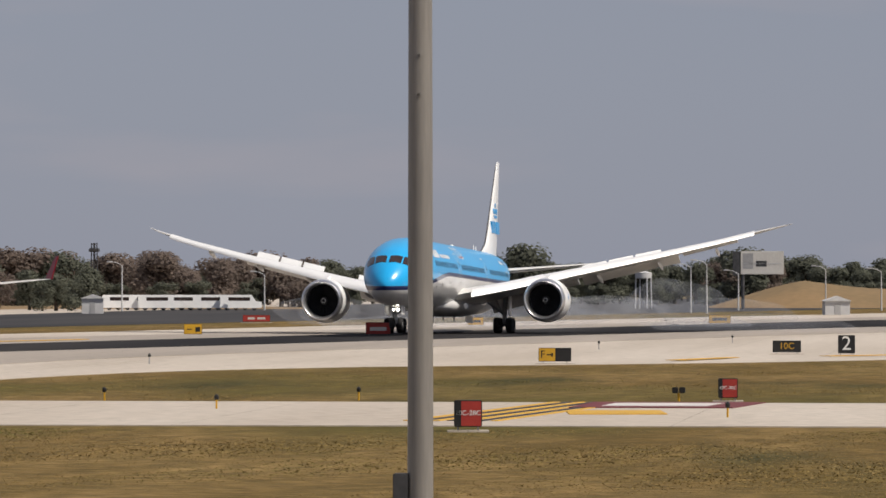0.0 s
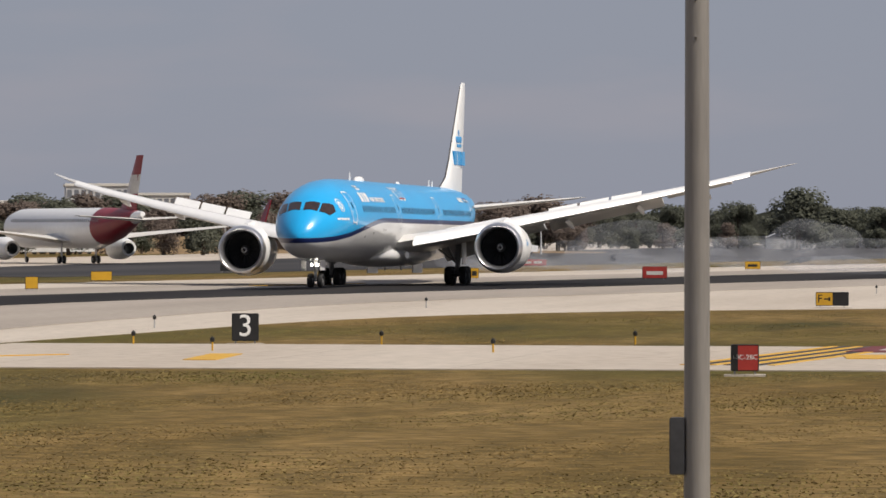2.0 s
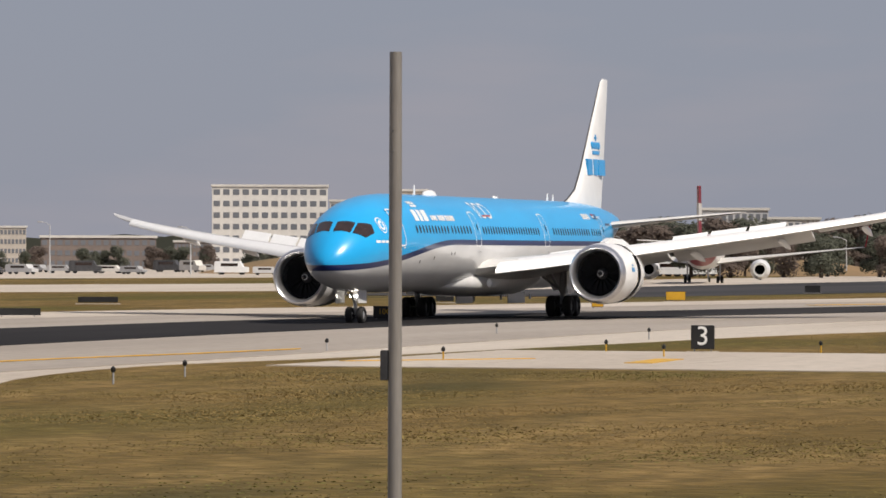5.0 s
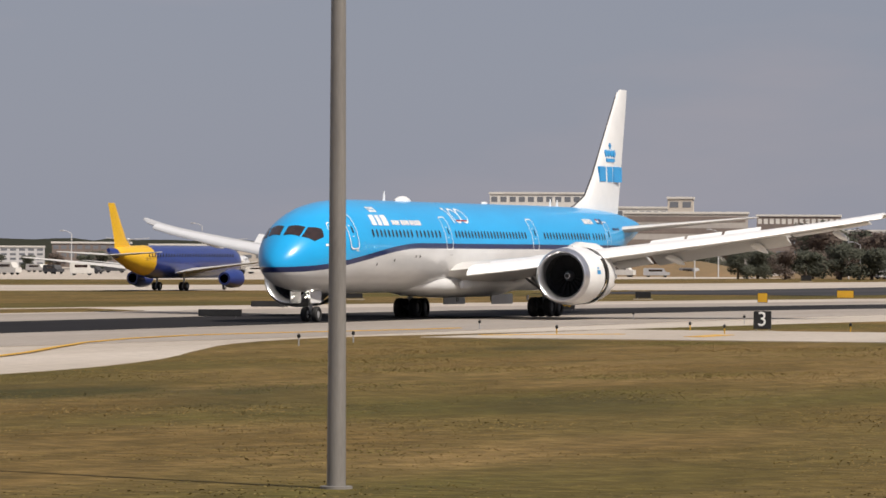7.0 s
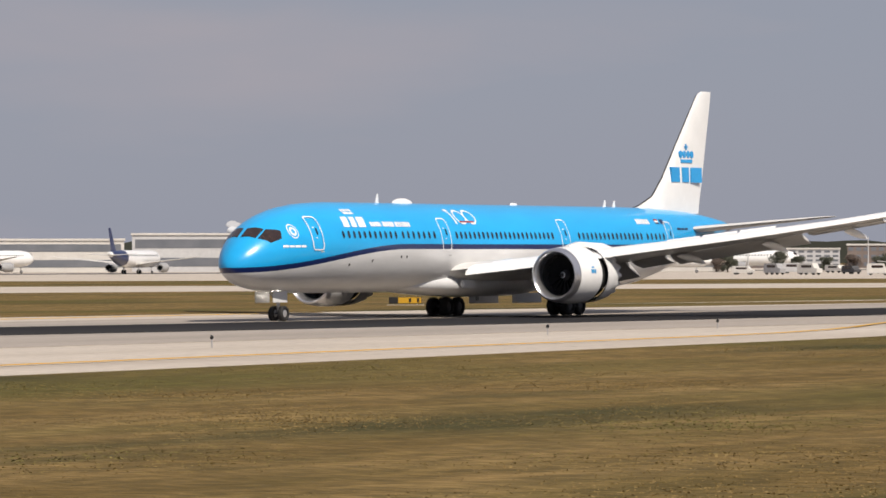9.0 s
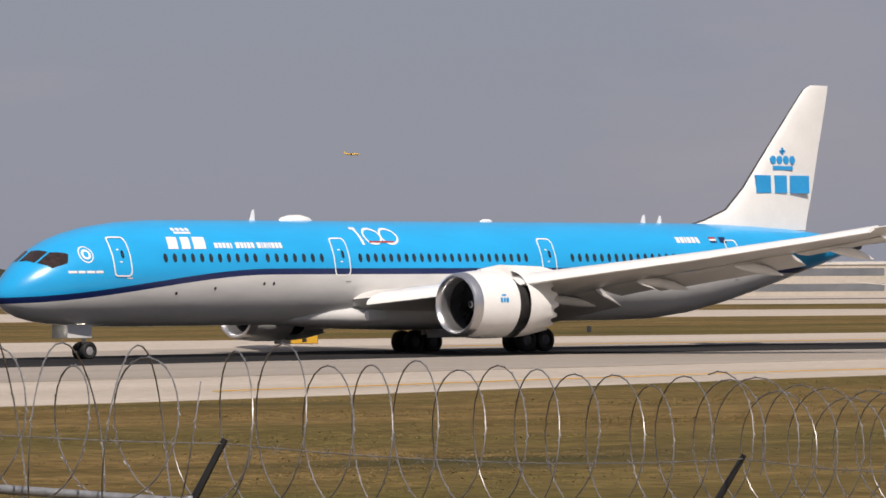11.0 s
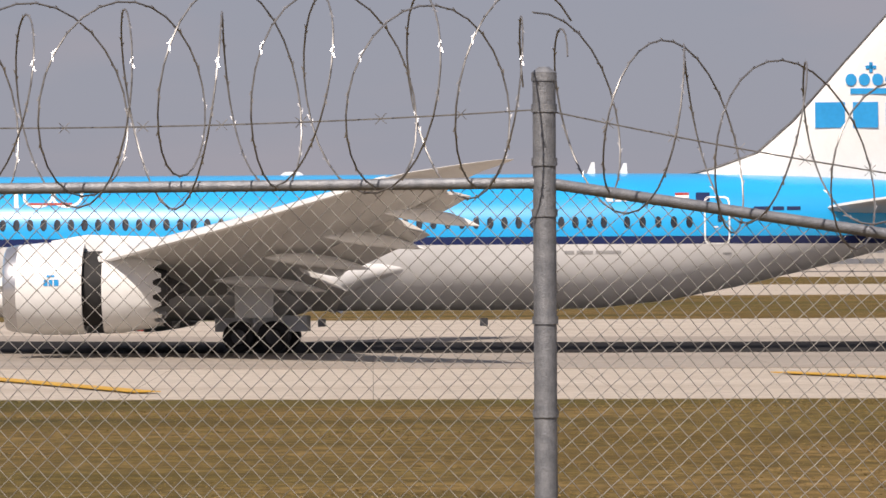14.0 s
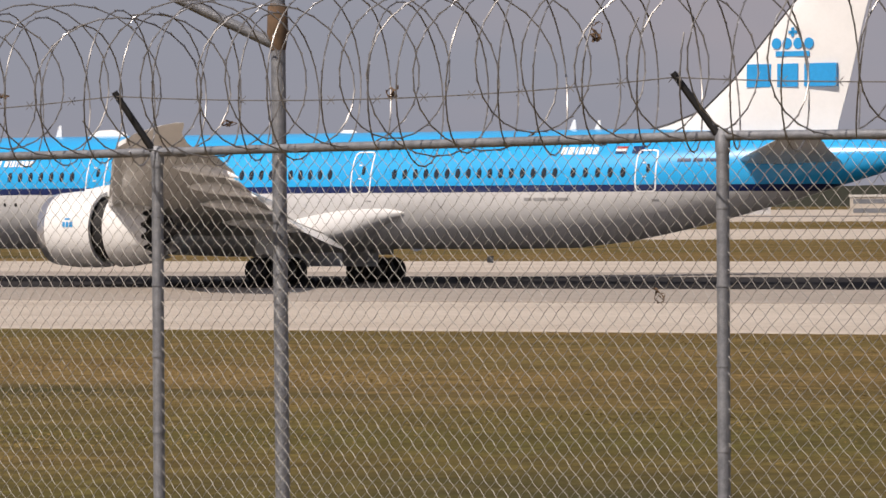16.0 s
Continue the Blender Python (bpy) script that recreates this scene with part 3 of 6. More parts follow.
    for side in (-0.36, 0.36):
        wheel(g, (-28.9, side, 0.5), 0.5, 0.19)
        part("nose_gear_door", boxed((-30.6, side * 1.9 - 0.02, 1.2), (-28.9, side * 1.9 + 0.02, 1.95), 0.02), OFFPLANE, g)
        part("landing_lamp", lathe(bmesh.new(), [(-0.04, 0.01), (-0.04, 0.10), (0.06, 0.09)], (-29.1, side * 0.55, 1.62), n=16), LAMPGLOW, g, "lit landing lamp")
    # cockpit panes
    cockpit(plane)
    # cabin doors as white outlines with a small dark pane
    for x, w, h in [(-28.25, 1.07, 2.05), (-12.5, 1.07, 2.05), (3.75, 1.07, 2.05), (19.8, 1.0, 1.95)]:
        bm = bmesh.new()
        skin_ring(bm, x, 5.62, w / 2 + 0.07, h / 2 + 0.07, 0.075, 0.05 if x < -20 else 0.016, 56, 7)
        d = part("cabin_door", bm, WHITE, plane, "cabin door with white painted outline", smooth=False)
        bm = bmesh.new()
        skin_ring(bm, x + 0.12, 5.75, 0.10, 0.22, 0.095, 0.016, 12, 3)
        part("door_pane", bm, WINDOWGLASS, d, smooth=False)
        bm = bmesh.new()
        skin_grid(bm, x - 0.2, 5.98, x - 0.02, 6.05, 0.016)
        part("door_marking", bm, WHITE, d, smooth=False)
        bm = bmesh.new()
        skin_grid(bm, x - 0.15, 5.3, x + 0.05, 5.36, 0.016)
        part("door_marking", bm, WHITE, d, smooth=False)
        bm = bmesh.new()
        skin_grid(bm, x + 0.25, 4.18 if x > -20 else 4.42, x + 0.62, 4.23 if x > -20 else 4.47, 0.016)
        part("door_marking", bm, GREYPAINT if x > -20 else WHITE, d, smooth=False)
    # cabin windows
    runs = [(-25.3, -18.9, 11), (-18.0, -14.0, 7), (-11.1, 1.9, 23), (5.7, 14.9, 16), (15.9, 18.6, 5)]
    for a, b, n in runs:
        for k in range(n):
            bm = bmesh.new()
            x = a + (b - a) * k / max(n - 1, 1)
            outline = []
            for j in range(10):
                t = 2 * math.pi * j / 10
                outline.append((x + 0.145 * math.cos(t), 5.55 + 0.26 * math.sin(t)))
            bm.faces.new([bm.verts.new(skin(u, v, 0.014)) for u, v in outline])
            part("cabin_window", bm, WINDOWGLASS, plane, smooth=False)
    # bars in place of airline names, marks and registration
    for x0, w in ((-24.95, 0.85), (-24.0, 0.75), (-23.15, 1.05)):
        bm = bmesh.new()
        skin_grid(bm, x0, 6.05, x0 + w * 0.82, 6.72, 0.016, 0.12)
        part("name_bar", bm, WHITE, plane, smooth=False)
    bm = bmesh.new()
    skin_grid(bm, -24.1, 6.9, -22.9, 7.02, 0.016, 0.02)
    part("name_bar", bm, WHITE, plane, smooth=False)
    for k in range(4):
        bm = bmesh.new()
        skin_ring(bm, -24.0 + 0.34 * k, 7.15, 0.14, 0.1, 0.1, 0.016, 10)
        part("name_bar", bm, WHITE, plane, smooth=False)
    letters_bars(plane, -21.65, 6.1, 0.30, (0.26, 0.22, 0.22, 0.22, 0.12), 0.06, WHITE, "name_bar")
    letters_bars(plane, -20.1, 6.1, 0.32, (0.28, 0.22, 0.16, 0.22, 0.22), 0.06, WHITE, "name_bar")
    letters_bars(plane, -18.55, 6.1, 0.32, (0.28, 0.1, 0.16, 0.1, 0.12, 0.22, 0.22, 0.2), 0.06, WHITE, "name_bar")
    letters_bars(plane, -31.6, 4.72, 0.14, (0.5, 0.4, 0.5, 0.45), 0.08, WHITE, "name_bar")
    letters_bars(plane, 15.0, 6.45, 0.36, (0.3, 0.3, 0.15, 0.3, 0.3, 0.28), 0.08, WHITE, "registration_bar")
    letters_bars(plane, 13.2, 4.2, 0.13, (0.4, 0.7, 1.1), 0.12, GREYPAINT, "name_bar")
    letters_bars(plane, 21.4, 6.05, 0.16, (0.7, 0.5, 0.6), 0.12, NAVY, "name_bar")
    for k, mat in enumerate((REDSIGN, WHITE, NAVY)):
        bm = bmesh.new()
        skin_grid(bm, 18.0, 6.71 - 0.12 * k, 18.6, 6.83 - 0.12 * k, 0.016)
        part("flag_stripe", bm, mat, plane, smooth=False)
    bm = bmesh.new()
    skin_grid(bm, 19.0 - 0.1, 6.47, 19.5, 6.83, 0.016)
    part("flag", bm, NAVY, plane, smooth=False)
    # round badge aft of the cockpit
    bm = bmesh.new()
    skin_ring(bm, -30.35, 5.75, 0.42, 0.46, 0.06, 0.016, 28)
    skin_ring(bm, -30.35, 5.75, 0.26, 0.28, 0.12, 0.016, 20)
    part("round_badge", bm, WHITE, plane, smooth=False)
    # anniversary numeral: a bar and two linked rings
    bm = bmesh.new()
    skin_grid(bm, -10.62, 6.30, -10.44, 7.32, 0.018, -0.12)
    skin_grid(bm, -10.95, 7.18, -10.5, 7.32, 0.018)
    part("numeral", bm, WHITE, plane, smooth=False)
    for cx in (-9.62, -8.35):
        bm = bmesh.new()
        skin_ring(bm, cx, 6.8, 0.68, 0.50, 0.12, 0.018, 32)
        part("numeral", bm, WHITE, plane, smooth=False)
    bm = bmesh.new()
    skin_grid(bm, -10.1, 6.42, -8.2, 6.52, 0.020, 0.1, 2, 6)
    part("numeral_wave", bm, REDSIGN, plane, smooth=False)
    # small dark vents on the lower side
    for x, z in [(-24.5, 3.6), (-21.8, 3.85), (-18.3, 4.1), (-17.6, 4.1)]:
        bm = bmesh.new()
        skin_ring(bm, x, z, 0.09, 0.10, 0.085, 0.014, 10)
        part("vent", bm, BLACK, plane, smooth=False)
    # antennas and dome on the crown
    part("antenna_dome", lathe(bmesh.new(), [(-1.25, 0.02), (-1.05, 0.2), (-0.5, 0.34), (0.3, 0.37), (1.0, 0.22), (1.3, 0.02)], (-13.6, 0, 7.72), n=24), WHITE, plane, "white antenna dome")
    part("antenna_dome", lathe(bmesh.new(), [(-0.5, 0.02), (-0.3, 0.14), (0.3, 0.14), (0.5, 0.02)], (1.3, 0, 7.76), n=16), WHITE, plane)
    for x, h in [(-17.0, 0.6), (14.2, 0.5), (15.6, 0.45)]:
        bm = bmesh.new()
        loft(bm, [[(x, 0.03, 7.7), (x + 0.4, 0.03, 7.7), (x + 0.4, -0.03, 7.7), (x, -0.03, 7.7)], [(x + 0.22, 0.015, 7.75 + h), (x + 0.36, 0.015, 7.75 + h), (x + 0.36, -0.015, 7.75 + h), (x + 0.22, -0.015, 7.75 + h)]])
        part("blade_antenna", bm, WHITE, plane, smooth=False)
    for x in (-4.0, 2.4, 9.5):
        part("drain_mast", boxed((x, -0.03, 1.1), (x + 0.35, 0.03, 1.45), 0.01), GREYPAINT, plane)
    # scoop on the fairing
    part("air_scoop", boxed((-11.0, -3.22, 2.0), (-9.4, -2.9, 2.5), 0.1), OFFPLANE, plane)
    return plane


def wheel(parent, c, r, w, hub=None):
    """A tyre with a pale hub."""
    prof = [(-w * 0.6, r * 0.45), (-w, r * 0.6), (-w, r * 0.84), (-w * 0.7, r * 0.97), (-w * 0.2, r), (w * 0.2, r), (w * 0.7, r * 0.97), (w, r * 0.84), (w, r * 0.6), (w * 0.6, r * 0.45)]
    t = part("wheel", lathe(bmesh.new(), prof, c, "y", 28), BLACK, parent, "black tyre with grey hub")
    part("hub", lathe(bmesh.new(), [(-w * 0.75, 0.02), (-w * 0.75, r * 0.3), (-w * 0.6, r * 0.5), (w * 0.6, r * 0.5), (w * 0.75, r * 0.3), (w * 0.75, 0.02)], c, "y", 20), hub or SILVER, t)


def cockpit(plane):
    """Four dark panes wrapped round the upper nose."""
    def nose_point(s, a, out=0.02):
        _, w, b, t = fus_at(s)
        zc, h = 0.5 * (b + t), 0.5 * (t - b)
        n = Vector((-0.3, math.cos(a) / w, math.sin(a) / h)).normalized()
        return Vector((s - 34.8, w * math.cos(a), zc + h * math.sin(a))) + n * out
    for sgn in (-1, 1):
        for quad in ([(1.42, 86), (2.2, 86), (2.62, 58), (1.76, 53)], [(1.84, 49.5), (2.70, 55), (3.5, 39), (3.28, 26), (2.42, 27)]):
            if sgn < 0:
                qs = [(s, radians(180 - a)) for s, a in quad]
            else:
                qs = [(s, radians(a)) for s, a in quad]
            bm = bmesh.new()
            cen = (sum(s for s, _ in qs) / len(qs), sum(a for _, a in qs) / len(qs))
            n = 6
            # fan of rings so that the pane follows the nose
            rings = []
            for k in range(n + 1):
                f = k / n
                ring = []
                for i in range(len(qs)):
                    for m in range(4):
                        u = m / 4
                        p, q = qs[i], qs[(i + 1) % len(qs)]
                        e = (p[0] + u * (q[0] - p[0]), p[1] + u * (q[1] - p[1]))
                        ring.append(nose_point(cen[0] + max(f, 0.02) * (e[0] - cen[0]), cen[1] + max(f, 0.02) * (e[1] - cen[1])))
                rings.append(ring)
            loft(bm, rings, True, False)
            part("cockpit_pane", bm, GLASS, plane)


COWLS = []
WINGS = []
OFFPLANE = surface("white_belly_paint", (0.66, 0.66, 0.66), (0.58, 0.58, 0.58), 0.8, 0.3, coat=0.3, speck=0.97)
FINWHITE = surface("white_fin_paint", (0.76, 0.76, 0.75), (0.70, 0.70, 0.69), 0.6, 0.3, coat=0.3, speck=0.97)
WINGGREY = surface("pale_wing_paint", (0.62, 0.61, 0.59), (0.53, 0.52, 0.50), 0.7, 0.35, stretch=(1, 0.3, 1), coat=0.2, speck=0.97)
FANBLADE = surface("black_fan_blade", (0.012, 0.012, 0.013), (0.022, 0.022, 0.024), 3.0, 0.6)
INLET = surface("inlet_lining", (0.055, 0.055, 0.058), (0.04, 0.04, 0.042), 2.0, 0.5)
LAMPGLOW, _nt, _b = shader("landing_lamp_glow", 0.3)
_b.inputs["Emission Color"].default_value, _b.inputs["Emission Strength"].default_value = (1, 0.93, 0.8, 1), 12
airliner = build_airliner()


# ---- airfield paving beyond and before the runway ----
def slab(name, pts, z, material, label):
    """A flat paved area from a few corners."""
    bm = bmesh.new()
    lo, hi = [(x, y, -0.3) for x, y in pts], [(x, y, z) for x, y in pts]
    loft(bm, [lo, hi])
    return tagged(part(name, bm, material, smooth=False), label, kind="structure")


slab("taxiway", [(309, -110), (334, -110), (334, -24), (305, -24)], 0.035, CONCRETE, "pale concrete taxiway joining the runway")
F1 = [(-700, 92), (-200, 90), (60, 84), (200, 74), (330, 58), (430, 44), (560, 14), (700, -16), (1600, -240)]
F2 = [(-700, 118), (-200, 116), (60, 112), (200, 96), (330, 78), (430, 62), (560, 32), (700, 8), (1600, -190)]
F3 = [(-700, 250), (0, 248), (200, 235), (500, 150), (650, 62), (800, 42), (1600, -60)]
F4 = [(-700, 400), (0, 395), (200, 370), (500, 240), (700, 130), (900, 110), (1600, 150)]
F5 = [(-700, 600), (0, 590), (300, 500), (600, 330), (800, 190), (1000, 160), (1600, 250)]
strip("runway_far_shoulder", RFAR, F1, -700, 1600, 0.03, CONCRETE, "pale concrete far shoulder of the runway", 12)
strip("far_taxiway", F3, F4, -700, 1600, 0.03, CONCRETE, "pale concrete taxiway beyond the grass", 12)
strip("far_asphalt", [(560, 36), (700, 12), (1600, -180)], [(560, 70), (800, 70), (1600, 60)], 560, 1600, 0.05, DARKASPH, "dark asphalt turn-off", 12)
strip("apron", F5, [(-700, 1500), (600, 1100), (1600, 700)], -700, 1600, 0.04, CONCRETE, "pale concrete apron before the terminals", 20)
strip("apron_lane", [(-700, 800), (0, 780), (600, 520), (1600, 360)], [(-700, 850), (0, 830), (600, 560), (1600, 390)], -700, 1600, 0.07, ASPHALT, "grey asphalt apron lane", 20)
slab("grass_island", [(232, 48), (300, 44), (390, 34), (400, 44), (330, 58), (240, 72)], 0.06, GRASS, "grass island between paved turn-offs")
slab("grass_island", [(40, 96), (150, 92), (150, 99), (40, 104)], 0.06, GRASS, "narrow grass strip beside the runway")


def paint(name, pts, material, z=0.10):
    bm = bmesh.new()
    loft(bm, [[(x, y, z - 0.03) for x, y in pts], [(x, y, z) for x, y in pts]])
    return tagged(part(name, bm, material, smooth=False), "painted pavement marking", kind="structure")


def line(x0, y0, x1, y1, w, material=YELLOW, z=0.10):
    d = Vector((x1 - x0, y1 - y0)).normalized() * w / 2
    paint("marking", [(x0 - d.y, y0 + d.x), (x0 + d.y, y0 - d.x), (x1 + d.y, y1 - d.x), (x1 - d.y, y1 + d.x)], material, z)


WHITELINE = surface("white_marking_paint", (0.62, 0.6, 0.57), (0.5, 0.48, 0.45), 0.8, 0.7)
DARKRED = surface("dark_red_marking", (0.16, 0.03, 0.035), (0.11, 0.03, 0.03), 1.0, 0.7)
# turn-off lines near the parked-up end of the runway
for x0, y0, x1, y1 in [(14.4, -47, 22, -66), (-16, -42, -7, -66), (-46, -40, -34, -63), (55, -45, 66, -64)]:
    line(x0, y0, x1, y1, 0.9)
for k in range(24):
    x = 90 + k * 10
    line(x, smooth_curve(EDGE, x) + 7, x + 10, smooth_curve(EDGE, x + 10) + 7, 0.3)
# hold lines and a painted red panel on the near taxiway
for k in range(7):
    line(311, -52.2 - 0.46 * k, 334, -54.8 - 0.46 * k, 0.24, YELLOW if k % 2 == 0 else BLACKPAINT, 0.06)
line(320.5, -56.4, 320.9, -59.6, 4.2, YELLOW, 0.064)
paint("marking", [(326.5, -55.9), (333.8, -56.2), (333.8, -62.4), (326.5, -61.6)], DARKRED, 0.068)
paint("marking", [(328.2, -56.9), (332.2, -57.1), (332.2, -61.0), (328.2, -60.6)], WHITELINE, 0.074)
line(313.5, -36.0, 320.5, -35.3, 1.1, YELLOW, 0.06)
line(312, -24.5, 319, -30, 0.5, YELLOW, 0.06)
line(424, -53, 434, -55.8, 0.9, YELLOW)
line(440, -61, 446, -66, 0.9, YELLOW)
line(500, 4, 516, -1, 0.9, YELLOW)
line(160, 36, 300, 40, 0.35, YELLOW)


# ---- signs ----
def letters(text, size, material, parent, place, name="lettering"):
    """Built-in font turned to a mesh, standing upright on a sign's face (its -x side)."""
    cu = bpy.data.curves.new(name, "FONT")
    cu.body, cu.size, cu.align_x, cu.align_y, cu.extrude = text, size, "CENTER", "CENTER", 0.004
    tmp = bpy.data.objects.new(name, cu)
    me = bpy.data.meshes.new_from_object(tmp)
    bpy.data.objects.remove(tmp)
    me.name = name
    me.materials.append(material)
    ob = new(name, me)
    ob.parent = parent
    ob.matrix_basis = pose(*place) @ pose(0, 0, 0, 90, 0, -90)
    return ob


def sign(x, y, w, h, face, label, text=None, ink=None, size=None, toward=None, blocks=(), lift=0.12, name="airfield_sign"):
    """A boxed airfield sign on short legs; its face looks along local -x."""
    s = thing(name, label, "sign", "airfield signs")
    ex, ey = toward or (170, -70)
    s.matrix_basis = pose(x, y, 0.03, 0, 0, math.degrees(math.atan2(y - ey, x - ex)))
    part("cabinet", boxed((0.0, -w / 2, lift), (0.28, w / 2, lift + h), 0.02), BLACKPAINT, s)
    part("face", boxed((-0.012, -w / 2 + 0.03, lift + 0.03), (0.001, w / 2 - 0.03, lift + h - 0.03), 0.004), face, s)
    for k in (-0.36, 0.36):
        part("leg", boxed((0.10, k * w - 0.03, -0.05), (0.17, k * w + 0.03, lift + 0.02), 0.005), GREYPAINT, s)
    part("base", boxed((-0.25, -w / 2 - 0.2, -0.05), (0.5, w / 2 + 0.2, 0.025), 0.01), CONCRETE, s)
    if text:
        letters(text, size or h * 0.8, ink, s, (-0.016, 0, lift + h * 0.52))
    for y0, y1, z0, z1, m in blocks:
        part("panel", boxed((-0.02, y0, lift + z0), (-0.011, y1, lift + z1), 0.002), m, s)
    return s


SIGNYELLOW = surface("yellow_sign_face", (0.58, 0.33, 0.02), (0.48, 0.27, 0.02), 1.5, 0.5)
WHITEINK = surface("white_sign_ink", (0.78, 0.78, 0.76), (0.7, 0.7, 0.68), 2.0, 0.5)
sign(334, -32.9, 1.0, 1.02, BLACKPAINT, "black distance sign with a white numeral", "3", WHITEINK, 1.15)
sign(446.2, -62.1, 1.03, 1.1, BLACKPAINT, "black distance sign with a white numeral", "2", WHITEINK, 1.2)
sign(301.5, -55.2, 0.82, 0.78, REDSIGN, "red runway-holding sign beside the taxiway", "10C-28C", WHITEINK, 0.2, blocks=[(0.20, 0.40, 0.02, 0.76, BLACKPAINT)])
sign(336.3, -60.9, 0.72, 0.72, REDSIGN, "red runway-holding sign beside the taxiway", "10C-28C", WHITEINK, 0.17, blocks=[(0.20, 0.35, 0.02, 0.70, BLACKPAINT)])
s = sign(414.8, -47.2, 1.78, 0.74, SIGNYELLOW, "yellow and black taxiway direction sign", None, blocks=[(-0.88, -0.02, 0.01, 0.73, BLACKPAINT), (0.10, 0.44, 0.33, 0.40, BLACKPAINT), (0.10, 0.20, 0.26, 0.47, BLACKPAINT)])
letters("F", 0.6, BLACKPAINT, s, (-0.016, 0.66, 0.49))
sign(450.3, -58.3, 1.75, 0.72, BLACKPAINT, "black location sign with yellow lettering", "10C", SIGNYELLOW, 0.55)
sign(548, -4, 1.55, 0.85, SIGNYELLOW, "yellow direction sign with dark bars", None, blocks=[(-0.6, -0.2, 0.2, 0.6, BLACKPAINT), (0.1, 0.5, 0.38, 0.46, BLACKPAINT)])
sign(677.5, 11.3, 3.1, 0.75, REDSIGN, "red holding sign with pale bars", None, blocks=[(-1.0, -0.1, 0.25, 0.5, OFFWHITE), (0.2, 1.0, 0.25, 0.5, OFFWHITE)])
sign(549, -19.7, 2.1, 1.0, REDSIGN, "red holding sign with pale bars", None, blocks=[(-0.7, 0.7, 0.3, 0.6, OFFWHITE)])
sign(661.6, -42.2, 2.4, 0.9, SIGNYELLOW, "yellow direction sign with dark bars", None, blocks=[(-0.8, 0.8, 0.3, 0.6, BLACKPAINT)])
sign(638.4, -18.1, 1.6, 0.8, SIGNYELLOW, "yellow direction sign with dark bars", None, blocks=[(-0.5, 0.5, 0.25, 0.5, BLACKPAINT)])
sign(412.6, 9.3, 1.45, 0.75, BLACKPAINT, "black location sign with yellow lettering", "10C", SIGNYELLOW, 0.5)
sign(504.9, 36.6, 1.5, 0.6, BLACKPAINT, "black boxed sign seen from behind")
sign(606.3, 30.4, 1.6, 0.7, BLACKPAINT, "black boxed sign seen from behind")
sign(474.1, 14, 0.9, 0.85, SIGNYELLOW, "yellow direction sign with dark bars")
for x, y, w, h, m, lab in [(360.9, 14, 2.9, 0.45, BLACKPAINT, "long black boxed sign seen from behind"), (524.1, 22, 1.7, 0.75, SIGNYELLOW, "yellow direction sign beside the runway"), (826, 124, 1.8, 0.9, BLACKPAINT, "black boxed sign seen from behind"),
                           (956, 134, 2.6, 0.9, SIGNYELLOW, "yellow direction sign beside a taxiway"), (412.1, 34, 2.9, 0.45, BLACKPAINT, "long black boxed sign seen from behind"), (481.4, 58, 3.2, 0.45, BLACKPAINT, "long black boxed sign seen from behind")]:
    sign(x, y, w, h, m, lab, toward=(70, -122))
sign(348.4, 64, 2.8, 0.55, SIGNYELLOW, "black and yellow direction sign on the grass", None, toward=(36, -136), blocks=[(0.6, 1.38, 0.02, 0.53, BLACKPAINT), (-0.5, -0.3, 0.1, 0.45, BLACKPAINT), (-1.2, -1.0, 0.1, 0.45, BLACKPAINT)])
for x, y, tw in [(171.9, 69.2, (0, -206)), (159.2, 48.6, (0, -206)), (128.4, 133.4, (0, -206))]:
    sign(x, y, 2.9, 0.62, SIGNYELLOW, "black and yellow direction sign on the grass", None, toward=tw, blocks=[(0.35, 1.43, 0.02, 0.6, BLACKPAINT), (-0.7, -0.4, 0.12, 0.48, BLACKPAINT)])
sign(-13, 42, 2.4, 0.6, REDSIGN, "red holding sign beside the runway", None, toward=(0, -206), blocks=[(-0.8, 0.8, 0.2, 0.4, OFFWHITE)])


# ---- edge lights and marker stakes ----
def edge_light(x, y, h, tone):
    s = thing("edge_light", "small elevated pavement edge light on a stem", "light fixture", "edge lights")
    s.matrix_basis = pose(x, y, 0.02)
    part("stem", tube(bmesh.new(), [(0, 0, 0), (0, 0, h)], 0.035, 8), tone, s)
    part("globe", lathe(bmesh.new(), [(h, 0.05), (h + 0.05, 0.085), (h + 0.14, 0.08), (h + 0.2, 0.02)], (0, 0, 0), "z", 12), BLACKPAINT, s)
    return s


for x, y in [(334.8, -37.9), (336.3, -47.2), (333.3, -28.8), (324.2, -43.9), (316.8, -27), (324.8, -33.8), (316, -62)]:
    edge_light(x, y, 0.32, SIGNYELLOW)
for x, y in [(411.7, -25.4), (369.7, -12), (327.9, -18), (289.5, -27), (280.9, -28), (252.2, -20), (470, -45), (505, -52), (360, -23), (230, -22), (195, -25)]:
    edge_light(x, y, 0.38, GREYPAINT)
s = thing("guard_light", "pair of dark runway guard lights on a yellow post", "light fixture")
s.matrix_basis = pose(336.1, -59.1, 0.03)
part("post", tube(bmesh.new(), [(0, 0, 0), (0, 0, 0.3)], 0.05, 8), SIGNYELLOW, s)
for k in (-0.13, 0.13):
    part("lamp_head", boxed((-0.1, k - 0.11, 0.3), (0.12, k + 0.11, 0.52), 0.02), BLACKPAINT, s)


